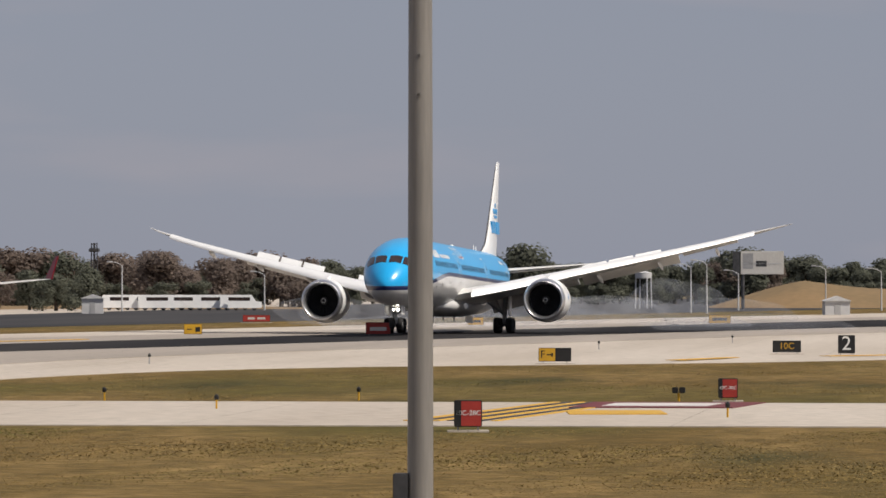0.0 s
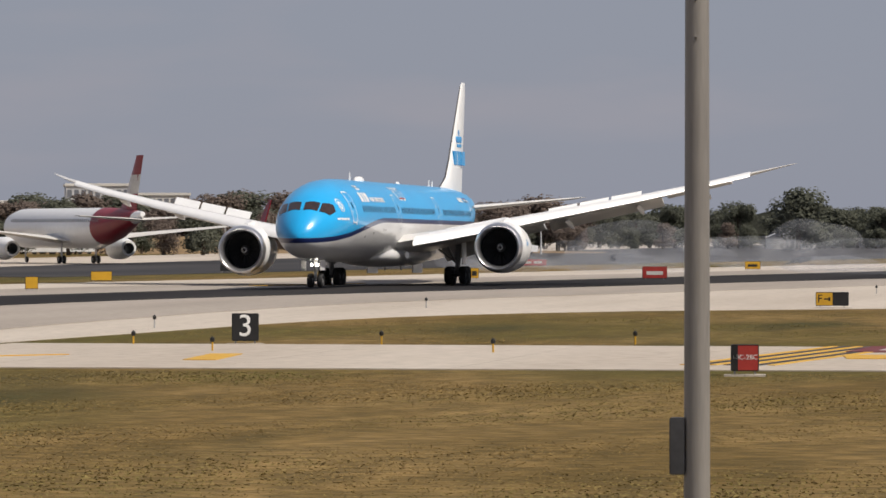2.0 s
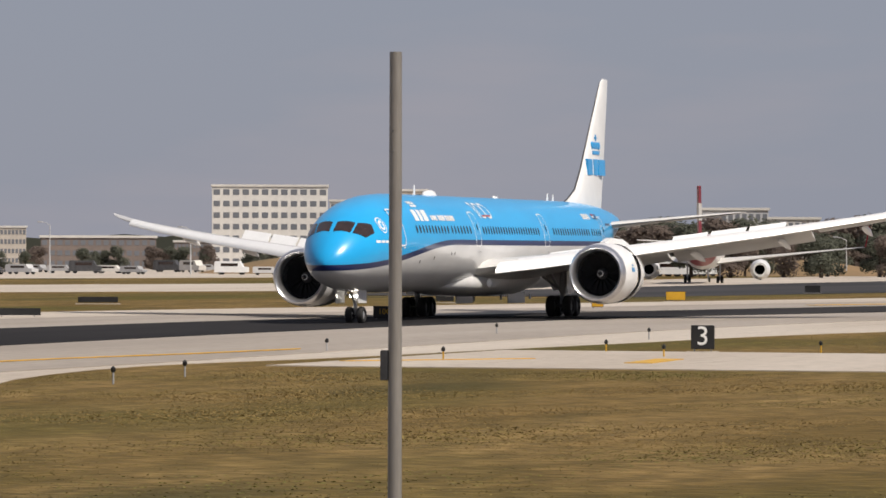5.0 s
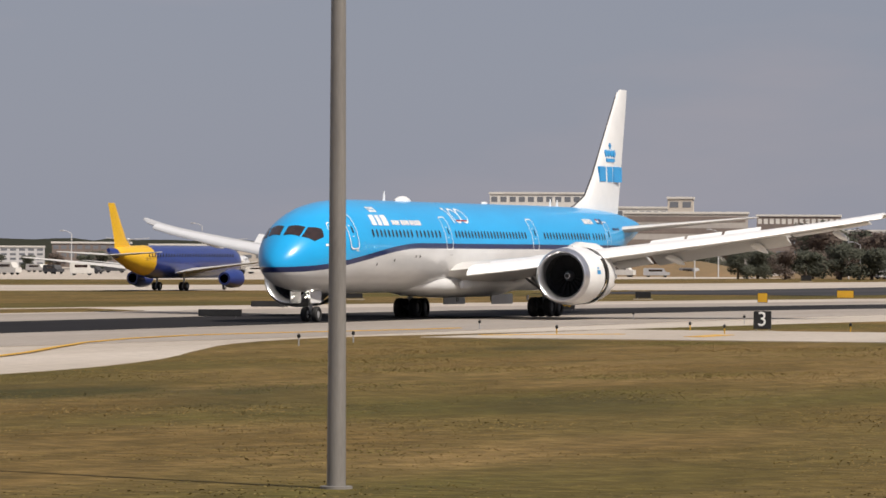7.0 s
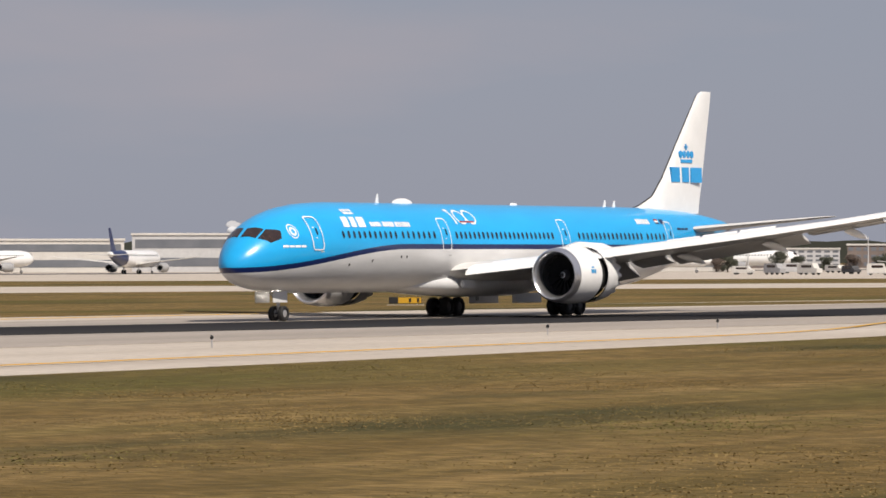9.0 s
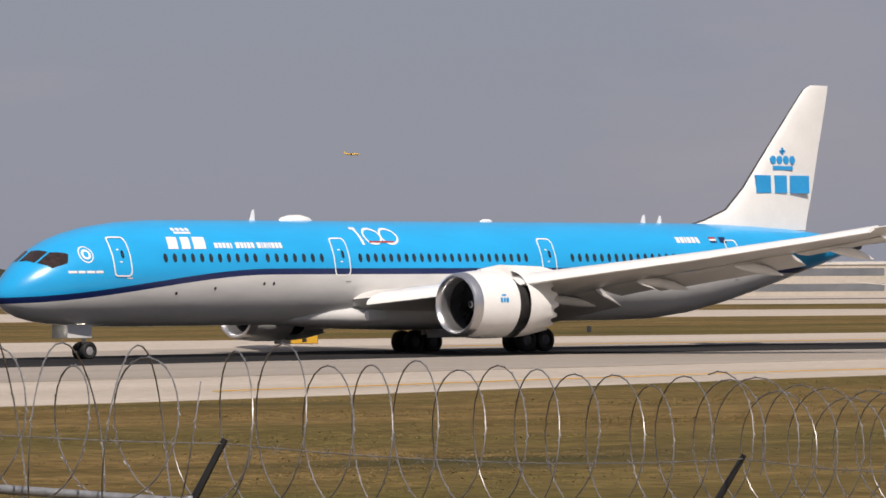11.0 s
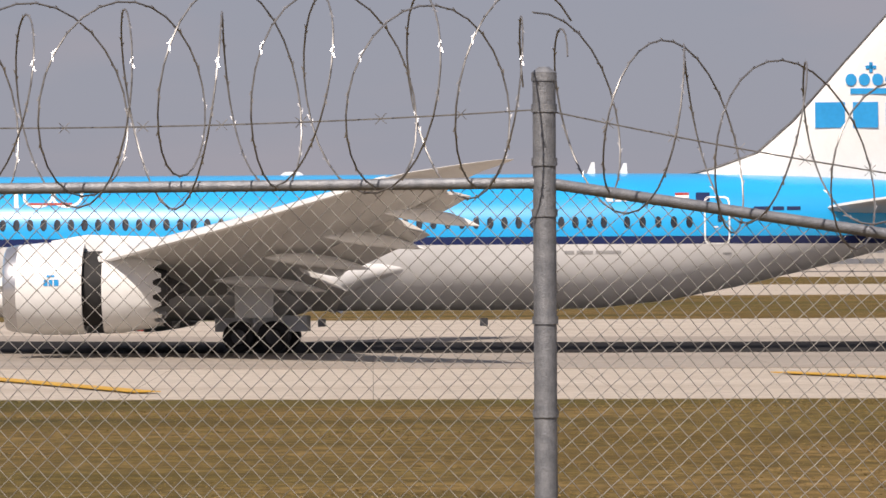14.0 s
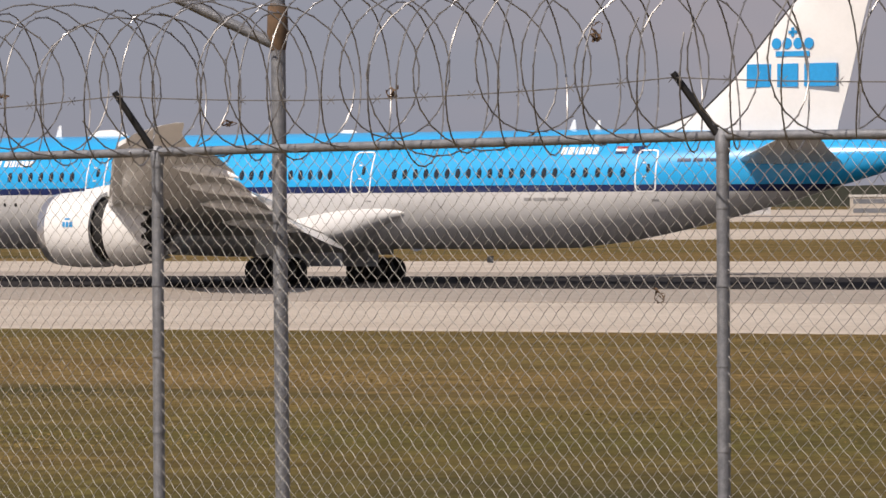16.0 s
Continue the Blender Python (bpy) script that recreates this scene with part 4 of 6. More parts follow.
# ---- light poles near the camera ----
def light_pole(x, y, r0, r1, h, box_z=None, lean=0.0):
    s = thing("light_pole", "tapered brown-grey steel street light pole", "light pole", "light poles")
    s.matrix_basis = pose(x, y, ground_height(x, y), lean, 0, 0)
    part("shaft", tube(bmesh.new(), [(0, 0, 0), (0, 0, h * 0.5), (0, 0, h)], [r0, 0.5 * (r0 + r1), r1], 28), POLESTEEL, s)
    part("base_flange", lathe(bmesh.new(), [(0, r0 * 1.7), (0.05, r0 * 1.7), (0.06, r0 * 1.05)], (0, 0, 0), "z", 24), POLESTEEL, s)
    if box_z:
        a = math.atan2(y + 70, x - 170) + math.pi / 2
        b = part("hand_box", boxed((-0.05, -0.05, box_z), (0.05, 0.05, box_z + 0.36), 0.006), DARKMETAL, s, "dark metal junction box strapped to the pole")
        b.location = ((r0 + 0.03) * math.cos(a), (r0 + 0.03) * math.sin(a), 0)
    for z in (5.5, 5.75):
        part("bolt", lathe(bmesh.new(), [(0, 0.012), (0.02, 0.01)], (-r0 * 0.75 - 0.02, 0, z), "x", 8), ALU, s)
    return s


light_pole(198.4, -66.5, 0.089, 0.074, 6.7, 2.75)
light_pole(165, -81.3, 0.176, 0.10, 18.0)


# ---- perimeter fence on the bank ----
POSTS = [(17.9, -185.2, 2.91), (14.04, -187.54, 3.13), (9.84, -189.4, 3.36), (6.61, -189.47, 3.66), (3.45, -189.56, 4.12), (0.61, -190.01, 4.55), (-2.68, -189.42, 4.54), (-5.78, -188.32, 4.56), (-8.96, -187.01, 4.53), (-12.2, -185.8, 4.5)]
TIPS = [(0.16, -0.1, 0.27), (0.14, -0.1, 0.27), (0.13, -0.08, 0.27), (0.06, -0.05, 0.29), (-0.01, -0.04, 0.30), (-0.01, 0.0, 0.38), (-0.13, -0.05, 0.29), (-0.19, -0.07, 0.26), (-0.18, -0.08, 0.28), (-0.18, -0.08, 0.28)]
CORNER = 5
fence = thing("chain_link_fence", "galvanised chain-link perimeter fence with razor wire on its top", "fence")
rng = random.Random(4)
for k, (p, t) in enumerate(zip(POSTS, TIPS)):
    zg = p[2] - 2.45
    big = k == CORNER
    r = 0.041 if big else 0.027
    top = p[2] + (0.36 if big else 0.0)
    post = part("corner_post" if big else "post", tube(bmesh.new(), [(p[0], p[1], zg), (p[0], p[1], top)], r, 16), STEEL, fence)
    if big:
        part("cap", lathe(bmesh.new(), [(0, 0.045), (0.03, 0.045), (0.05, 0.02)], (p[0], p[1], top), "z", 16), STEEL, post)
        for z in (0.25, 0.06, -0.12, -0.5, -0.83, -1.2):
            part("band", lathe(bmesh.new(), [(0, 0.046), (0.028, 0.046)], (p[0], p[1], p[2] + z), "z", 16), STEEL, post)
    else:
        part("arm", tube(bmesh.new(), [(p[0], p[1], p[2] - 0.02), (p[0] + t[0], p[1] + t[1], p[2] + t[2])], [0.019, 0.015], 8), BLACKPAINT, post, "dark angled wire arm")
        part("post_cap", lathe(bmesh.new(), [(-0.07, 0.03), (0.0, 0.034), (0.03, 0.02)], (p[0], p[1], p[2]), "z", 12), STEEL, post)
        for z in (-0.3, -0.62, -0.95, -1.3, -1.65):
            part("tie", lathe(bmesh.new(), [(0, 0.031), (0.012, 0.031)], (p[0], p[1], p[2] + z), "z", 10), STEEL, post)


def fence_panel(a, b):
    """Woven diagonal wires between two posts, sheared to follow the rail."""
    A, B = Vector(a), Vector(b)
    L = (B - A).length
    along = (B - A) / L
    H, w = 2.4, 0.0715
    perp = Vector((along.y, -along.x, 0)).normalized()
    bm = bmesh.new()

    def wire(u0, v0, u1, v1, off):
        pts = []
        n = max(2, int(abs(v1 - v0) / (w / 2)) + 1)
        for i in range(n + 1):
            u, v = u0 + (u1 - u0) * i / n, v0 + (v1 - v0) * i / n
            pts.append(A + along * u + Vector((0, 0, -v)) + perp * (off if i % 2 else -off))
        d = (pts[-1] - pts[0]).normalized()
        side, up = perp * 0.0016, d.cross(perp).normalized() * 0.0016
        rings = [[p + side, p + up, p - side, p - up] for p in pts]
        loft(bm, rings, True, False)
    k = -int(H / w) - 1
    while k * w < L:
        for sgn in (1, -1):
            u0, v0, u1, v1 = k * w, 0.0, k * w + H, H
            if sgn < 0:
                u0, u1 = L - u0, L - u1
            lo, hi = min(u0, u1), max(u0, u1)
            if hi <= 0 or lo >= L:
                continue
            t0, t1 = 0.0, 1.0
            if u1 > u0:
                t0, t1 = max(0, -u0 / (u1 - u0)), min(1, (L - u0) / (u1 - u0))
            else:
                t0, t1 = max(0, (L - u0) / (u1 - u0)), min(1, -u0 / (u1 - u0))
            if t1 - t0 > 0.02:
                wire(u0 + t0 * (u1 - u0), H * t0, u0 + t1 * (u1 - u0), H * t1, 0.0045 * sgn)
        k += 1
    return bm


for a, b in zip(POSTS, POSTS[1:]):
    part("top_rail", tube(bmesh.new(), [a, b], 0.021, 12), STEEL, fence)
    m = part("mesh_panel", fence_panel((a[0], a[1], a[2] - 0.02), (b[0], b[1], b[2] - 0.02)), MESHWIRE, fence, "woven diamond wire mesh", smooth=False)
    m["kind"] = "stuff"
# barbed strand through the arm tips
path = [(p[0] + t[0], p[1] + t[1], p[2] + t[2] - (0.12 if k == CORNER else 0.02)) for k, (p, t) in enumerate(zip(POSTS, TIPS))]
bm = bmesh.new()
pts = []
for a, b in zip(path, path[1:]):
    for i in range(12):
        u = i / 12
        pts.append(Vector(a).lerp(Vector(b), u) - Vector((0, 0, 0.05 * 4 * u * (1 - u))))
tube(bm, pts, 0.003, 5)
for i, p in enumerate(pts):
    for d in ((0.02, 0.0, 0.02), (-0.02, 0.01, 0.018)):
        tube(bm, [p - Vector(d), p + Vector(d)], 0.0018, 4)
part("barbed_strand", bm, WIRE, fence, smooth=False)


def razor_coil(a, b, ta, tb, pitch, radius, phase, wob, tilt, rise=0.335):
    """A loose helix of barbed tape along one bay."""
    A, B = Vector(a), Vector(b)
    ca = A + Vector((ta[0] * 0.3, ta[1] * 0.3, rise))
    cb = B + Vector((tb[0] * 0.3, tb[1] * 0.3, rise))
    L = (cb - ca).length
    along = (cb - ca).normalized()
    perp = Vector((along.y, -along.x, 0)).normalized()
    n = int(L / pitch * 26)
    pts = []
    for i in range(n + 1):
        u = i / n
        turn = u * L / pitch
        ang = 2 * math.pi * turn + phase
        r = radius * (1 + 0.07 * math.sin(turn * 2.3 + wob) + 0.05 * math.sin(turn * 5.1 + wob * 2))
        slide = (tilt + 0.12 * math.sin(1.9 * turn + wob)) * r * math.cos(ang)
        pts.append(ca + along * (u * L + slide) + perp * r * math.cos(ang) + Vector((0, 0, r * math.sin(ang) + 0.02 * math.sin(turn * 1.7 + wob))))
    bm = bmesh.new()
    tube(bm, pts, 0.0036, 5)
    blades = bmesh.new()
    for i in range(1, n - 1):
        d = (pts[i + 1] - pts[i - 1]).normalized()
        out = d.cross(along if i % 2 else perp).normalized()
        for sg in (-1, 1):
            c = pts[i] + d * (0.012 * sg)
            v = [blades.verts.new(q) for q in (c - d * 0.012, c + out * 0.010 * sg + d * 0.02, c + d * 0.012, c - out * 0.004 * sg)]
            blades.faces.new(v)
    return bm, blades


for k, (a, b) in enumerate(zip(POSTS, POSTS[1:])):
    coil = thing("razor_wire_coil", "loose coil of barbed razor tape along the fence top", "razor wire", "razor wire coils")
    bm, bl = razor_coil(a, b, TIPS[k], TIPS[k + 1], (0.36, 0.36, 0.36, 0.40, 0.45, 0.36, 0.30, 0.26, 0.26)[k], 0.31 if k == 4 else 0.345, 1.3 * k, 0.9 * k, 0.48 if k >= CORNER else -0.72, 0.27 if k == 4 else 0.30)
    part("tape", bm, WIRE, coil, smooth=True)
    part("blade_strip", bl, BLADE, coil, "bright steel blades", smooth=False)["kind"] = "stuff"
    if k >= 2:
        pitch = (0.36, 0.36, 0.36, 0.40, 0.45, 0.36, 0.36, 0.29, 0.29)[k]
        bm, bl = razor_coil(a, b, TIPS[k], TIPS[k + 1], pitch, 0.345 if k >= CORNER else 0.30, 2.0 + k if k >= CORNER else 1.3 * k + 0.7, 0.4 * k, -0.36 if k >= CORNER else 0.10, 0.335 if k >= CORNER else 0.28)
        part("tape", bm, WIRE, coil, smooth=True)
        part("blade_strip", bl, BLADE, coil, smooth=False)["kind"] = "stuff"

# bits of litter caught in the wire
LITTER = surface("dead_leaf_brown", (0.16, 0.10, 0.06), (0.08, 0.055, 0.035), 20, 0.9)
PLASTIC = surface("grey_white_plastic_shred", (0.45, 0.43, 0.40), (0.30, 0.28, 0.26), 18, 0.6)


def scrap(x, y, z, r, m, tall=1.0):
    bm = bmesh.new()
    p, d, rings = Vector((-0.8 * r, 0, 0)), Vector((1, 0, 0)), []
    for i in range(34):
        d = (d + Vector((rng.uniform(-1, 1), rng.uniform(-0.6, 0.6), rng.uniform(-1, 1) * tall)) * 1.1 - 0.7 * p / r).normalized()
        p = p + d * r * 0.36
        w = (d.orthogonal().normalized() + 0.7 * Vector((rng.uniform(-1, 1), rng.uniform(-1, 1), rng.uniform(-1, 1)))).normalized()
        e = w * r * rng.uniform(0.05, 0.34) * (1.05 - abs(2 * i / 33 - 1))
        t = d.cross(w) * 0.003
        rings.append([p - e, p + e, p + e + t, p - e + t])
    loft(bm, rings)
    s = part("wind_blown_scrap", bm, m)
    s.matrix_basis = pose(x, y, z, 0, rng.uniform(-30, 30), 0)
    return tagged(s, "crumpled scrap of dry leaf and plastic caught in the wire", "litter", "scraps in the wire")


for u, dz, r, m, tall in [(2.35, 0.14, 0.055, LITTER, 1.3), (3.28, 0.62, 0.06, PLASTIC, 1.5), (4.25, 0.62, 0.07, PLASTIC, 0.7), (4.45, 0.50, 0.05, PLASTIC, 1.0), (5.9, 0.45, 0.04, LITTER, 0.5), (6.3, 0.35, 0.035, LITTER, 1.2), (6.7, 0.30, 0.04, LITTER, 1.0),
                          (7.2, 0.45, 0.045, LITTER, 1.6), (7.55, 0.2, 0.04, LITTER, 1.4), (7.85, 0.12, 0.03, LITTER, 0.8), (8.3, 0.3, 0.045, LITTER, 1.7), (6.0, -0.1, 0.035, PLASTIC, 1.5), (6.45, -0.62, 0.03, BLACK, 0.9), (7.1, -0.66, 0.03, LITTER, 0.6)]:
    k = int(u)
    p = Vector(POSTS[k]).lerp(Vector(POSTS[k + 1]), u - k)
    scrap(p.x, p.y - 0.02, p.z + dz, r, m, tall)

# slim lamp post just beyond the fence
s = thing("lamp_post", "slim rusted-top galvanised lamp post with a diagonal bracket", "lamp post")
s.matrix_basis = pose(-8.44, -186.8, 0)
part("shaft", tube(bmesh.new(), [(0.02, 0, 1.5), (0, 0, 5.5)], 0.034, 16), STEEL, s)
part("bracket", tube(bmesh.new(), [(0, 0, 5.02), (-0.5, -0.2, 5.28), (-0.9, -0.35, 5.45)], 0.026, 10), STEEL, s)
part("collar", lathe(bmesh.new(), [(5.0, 0.037), (5.08, 0.05), (5.2, 0.046), (5.22, 0.03)], (0, 0, 0), "z", 14), LITTER, s, "rusty collar")


# ---- other aircraft ----
def jet(name, label, L, body, tailmat, engmat, rear_engines=False, winglet=None):
    """A smaller airliner, nose towards local -x, on its wheels at the origin."""
    j = thing(name, label, "airplane", "parked airliners" if name == "parked_airliner" else "")
    r = L * 0.052
    zc = r * 1.75
    prof = [(0, 0.05, 0), (0.02, 0.5, -0.05), (0.06, 0.85, 0), (0.12, 1, 0), (0.68, 1, 0), (0.82, 0.75, 0.22), (0.93, 0.4, 0.5), (1, 0.12, 0.68)]
    rings = [[((u - 0.5) * L, r * k * math.cos(a), zc + r * dz + r * k * math.sin(a)) for a in (2 * math.pi * i / 20 for i in range(20))] for u, k, dz in prof]
    part("fuselage", loft(bmesh.new(), rings), body, j)
    bm = bmesh.new()
    band = [[((u - 0.5) * L, r * k * 1.012 * math.cos(a), zc + r * dz + r * k * 1.012 * math.sin(a)) for a in (2 * math.pi * i / 20 for i in range(20))] for u, k, dz in [(0.74, 0.9, 0.1), (0.82, 0.75, 0.22), (0.93, 0.4, 0.5), (0.99, 0.15, 0.66)]]
    loft(bm, band, True, False)
    part("tail_band", bm, tailmat, j)
    bm = bmesh.new()
    top = zc + r
    rings = []
    for z, le, te in [(top - 0.15 * r, 0.33, 0.455), (top + 0.4 * r, 0.372, 0.46), (top + 0.13 * L, 0.455, 0.505)]:
        rings.append([(le * L, 0, z), (0.5 * (le + te) * L, 0.006 * L, z), (te * L, 0, z), (0.5 * (le + te) * L, -0.006 * L, z)])
    loft(bm, rings)
    fin = part("fin", bm, tailmat, j)
    if winglet:
        bm = bmesh.new()
        rings = []
        for q in (0.12, 0.56):
            z, le, te = top + 0.4 * r + q * (0.13 * L - 0.4 * r), 0.372 + q * 0.083, 0.46 + q * 0.045
            rings.append([((le - 0.001) * L, 0, z), (0.5 * (le + te) * L, 0.0075 * L, z), ((te + 0.001) * L, 0, z), (0.5 * (le + te) * L, -0.0075 * L, z)])
        loft(bm, rings)
        part("fin_band", bm, OFFWHITE, fin, "white band across the red fin", smooth=False)
    zt = top + 0.12 * L if rear_engines else zc + 0.4 * r
    for sgn in (-1, 1):
        part("tailplane", wing_mesh([(0.0, 0.42 * L, zt, 0.10 * L, 0.09, 0), (sgn * 0.17 * L, 0.475 * L, zt + 0.01 * L, 0.045 * L, 0.08, 0)]), OFFWHITE, j)
        part("wing", wing_mesh([(sgn * 0.6 * r, -0.11 * L, zc - 0.55 * r, 0.19 * L, 0.11, 2), (sgn * 0.17 * L, -0.01 * L, zc - 0.3 * r, 0.11 * L, 0.10, 1), (sgn * 0.46 * L, 0.13 * L, zc + 0.25 * r, 0.04 * L, 0.08, 0)]), OFFWHITE, j)
        if winglet:
            bm = bmesh.new()
            loft(bm, [[((0.13 + a) * L, sgn * (0.46 + b) * L, zc + 0.25 * r + c * L) for a, b, c in q] for q in ([(0, 0, 0), (0.04, 0, 0), (0.04, 0.004, 0), (0, 0.004, 0)], [(0.04, 0.012, 0.06), (0.055, 0.012, 0.06), (0.055, 0.015, 0.06), (0.04, 0.015, 0.06)])])
            part("winglet", bm, winglet, j, smooth=False)
        ex, ey, ez = (0.2 * L, sgn * 1.55 * r, zc + 0.35 * r) if rear_engines else (-0.13 * L, sgn * 0.16 * L, zc - 1.0 * r)
        er = 0.42 * r if rear_engines else 0.56 * r
        e = part("engine", lathe(bmesh.new(), [(0.3, er * 0.8), (0, er * 0.86), (0.05, er), (0.05 * L, er * 1.03), (0.1 * L, er * 0.7), (0.1 * L, er * 0.5)], (ex, ey, ez), n=20), engmat, j)
        part("inlet", lathe(bmesh.new(), [(0.2, er * 0.83), (0.22, 0.01)], (ex, ey, ez), n=20), BLACK, e)
        g = part("gear_leg", tube(bmesh.new(), [(0.03 * L, sgn * 0.9 * r, 0.3), (0.03 * L, sgn * 0.9 * r, zc - 0.5 * r)], 0.12, 8), SILVER, j)
        wheel(g, (0.03 * L, sgn * 0.9 * r - 0.3, 0.5), 0.5, 0.18)
        wheel(g, (0.03 * L, sgn * 0.9 * r + 0.3, 0.5), 0.5, 0.18)
    g = part("gear_leg", tube(bmesh.new(), [(-0.39 * L, 0, 0.3), (-0.39 * L, 0, zc - 0.7 * r)], 0.1, 8), SILVER, j)
    wheel(g, (-0.39 * L, 0.2, 0.38), 0.38, 0.14)
    bm = bmesh.new()
    n = int(L * 0.9)
    for i in range(n):
        x = -0.36 * L + 0.68 * L * i / n
        for sgn in (-1, 1):
            y = sgn * r * math.sqrt(1 - 0.09) * 1.01
            v = [bm.verts.new((x + a * 0.28, y, zc + 0.3 * r + b * 0.4)) for a, b in ((0, 0), (1, 0), (1, 1), (0, 1))]
            bm.faces.new(v)
    part("cabin_windows", bm, WINDOWGLASS, j, smooth=False)["kind"] = "stuff"
    bm = bmesh.new()
    rings = [[((u - 0.5) * L, r * k * 1.015 * math.cos(a), zc + r * 1.015 * k * math.sin(a)) for a in (radians(40 + 100 * i / 8) for i in range(9))] for u, k in [(0.028, 0.62), (0.05, 0.79)]]
    loft(bm, rings, False, False)
    part("cockpit_pane", bm, GLASS, j, smooth=False)
    return j


JETBLUE = surface("deep_blue_jet_paint", (0.012, 0.03, 0.16), (0.02, 0.04, 0.20), 0.5, 0.3, coat=0.3)
JETYELLOW = surface("yellow_tail_paint", (0.72, 0.42, 0.02), (0.62, 0.36, 0.02), 0.5, 0.35)
JETRED = surface("red_tail_paint", (0.26, 0.016, 0.028), (0.20, 0.015, 0.025), 0.5, 0.35)


def striped_tail():
    """Red, white and dark blue slanted tail stripes."""
    m, nt, b = shader("striped_tail_paint", 0.35)
    w = nt.nodes.new("ShaderNodeTexWave")
    w.bands_direction = "Z"
    w.inputs["Scale"].default_value = 0.28
    nt.links.new(coords(nt, (0.3, 1, 1)), w.inputs[0])
    r = nt.nodes.new("ShaderNodeValToRGB")
    r.color_ramp.interpolation = "CONSTANT"
    r.color_ramp.elements[0].color = (0.42, 0.03, 0.04, 1)
    r.color_ramp.elements[1].position = 0.4
    r.color_ramp.elements[1].color = (0.7, 0.7, 0.7, 1)
    e = r.color_ramp.elements.new(0.72)
    e.color = (0.02, 0.04, 0.13, 1)
    nt.links.new(w.outputs["Fac"], r.inputs[0])
    nt.links.new(r.outputs[0], b.inputs["Base Color"])
    return m


STRIPES = striped_tail()
taxiing_jet = jet("taxiing_airliner", "deep blue airliner with a yellow tail taxiing away", 36, JETBLUE, JETYELLOW, JETBLUE)
far_jet = jet("far_airliner", "white airliner with a red tail taxiing beyond the runway", 48, WHITE, JETRED, WHITE, winglet=JETRED)
for bearing, d, L, yaw, body, tail, eng, rear in [(29.9, 1030, 33, 122, WHITE, STRIPES, GREYPAINT, False), (31.9, 1100, 44, 300, WHITE, NAVY, GREYPAINT, False), (28.8, 1115, 37, 118, WHITE, NAVY, GREYPAINT, False),
                                                   (31.7, 1060, 22, 124, WHITE, STRIPES, GREYPAINT, True), (34.3, 1010, 35, 304, WHITE, STRIPES, JETBLUE, False), (33.7, 1110, 32, 300, WHITE, NAVY, GREYPAINT, False),
                                                   (25.0, 1000, 27, 196, WHITE, WHITE, WHITE, True), (26.1, 1000, 27, 192, WHITE, WHITE, WHITE, True), (36.5, 1000, 38, 200, WHITE, NAVY, GREYPAINT, False), (38.5, 1040, 38, 175, WHITE, STRIPES, GREYPAINT, False)]:
    a = radians(bearing)
    jet("parked_airliner", "white airliner parked on the far apron", L, body, tail, eng, rear).matrix_basis = pose(45 + d * math.cos(a), -132 + d * math.sin(a), 0.04, 0, 0, yaw)
for bearing, d, L, yaw, tail in [(49.8, 800, 36, 60, WHITE), (48.6, 900, 38, 75, STRIPES), (61.0, 950, 30, 70, NAVY), (71.0, 930, 30, 250, NAVY), (79.5, 900, 30, 80, JETRED), (108.5, 950, 34, 70, STRIPES)]:
    a = radians(bearing)
    jet("parked_airliner", "white airliner parked on the far apron", L, WHITE, tail, GREYPAINT, L < 31).matrix_basis = pose(d * math.cos(a), -206 + d * math.sin(a), 0.04, 0, 0, yaw)
small_aircraft = jet("small_aircraft", "tiny yellow aircraft flying far off in the haze", 7.2, JETYELLOW, JETYELLOW, JETYELLOW)


# ---- buildings ----
def ground_at(eye, bearing, d):
    a = radians(bearing)
    return eye[0] + d * math.cos(a), eye[1] + d * math.sin(a)


def building(eye, b0, b1, d, h, storeys, bays, wallmat, glass=None, depth=22, label="", category="building", ribbon=False, name="building"):
    """A block seen between two bearings, with its storeys of windows on the side that faces the airfield."""
    x0, y0 = ground_at(eye, b1, d)
    x1, y1 = ground_at(eye, b0, d)
    w = math.hypot(x1 - x0, y1 - y0)
    s = thing(name, label or "pale low airport building", category, "far buildings")
    s.matrix_basis = pose(0.5 * (x0 + x1), 0.5 * (y0 + y1), 0, 0, 0, math.degrees(math.atan2(y1 - y0, x1 - x0)))
    part("wall", boxed((-w / 2, 0, -0.2), (w / 2, depth, h), 0.05), wallmat, s, smooth=False)
    part("roof", boxed((-w / 2 - 0.3, -0.3, h), (w / 2 + 0.3, depth + 0.3, h + 0.6), 0.05), OFFWHITE, s, smooth=False)
    fh = h / storeys
    for f in range(storeys):
        z0, z1 = f * fh + fh * 0.30, f * fh + fh * 0.78
        if ribbon:
            part("window_band", boxed((-w / 2 + 0.8, -0.06, z0), (w / 2 - 0.8, 0.02, z1)), glass or FARGLASS, s, smooth=False)
            continue
        me = None
        for k in range(bays):
            bw = w / bays
            if me is None:
                ob = part("window", boxed((-bw * 0.33, -0.06, 0), (bw * 0.33, 0.02, z1 - z0)), glass or FARGLASS, s, smooth=False)
                me = ob.data
            else:
                ob = new("window", me)
                ob.parent = s
            ob.location = (-w / 2 + bw * (k + 0.5), 0, z0)
    return s


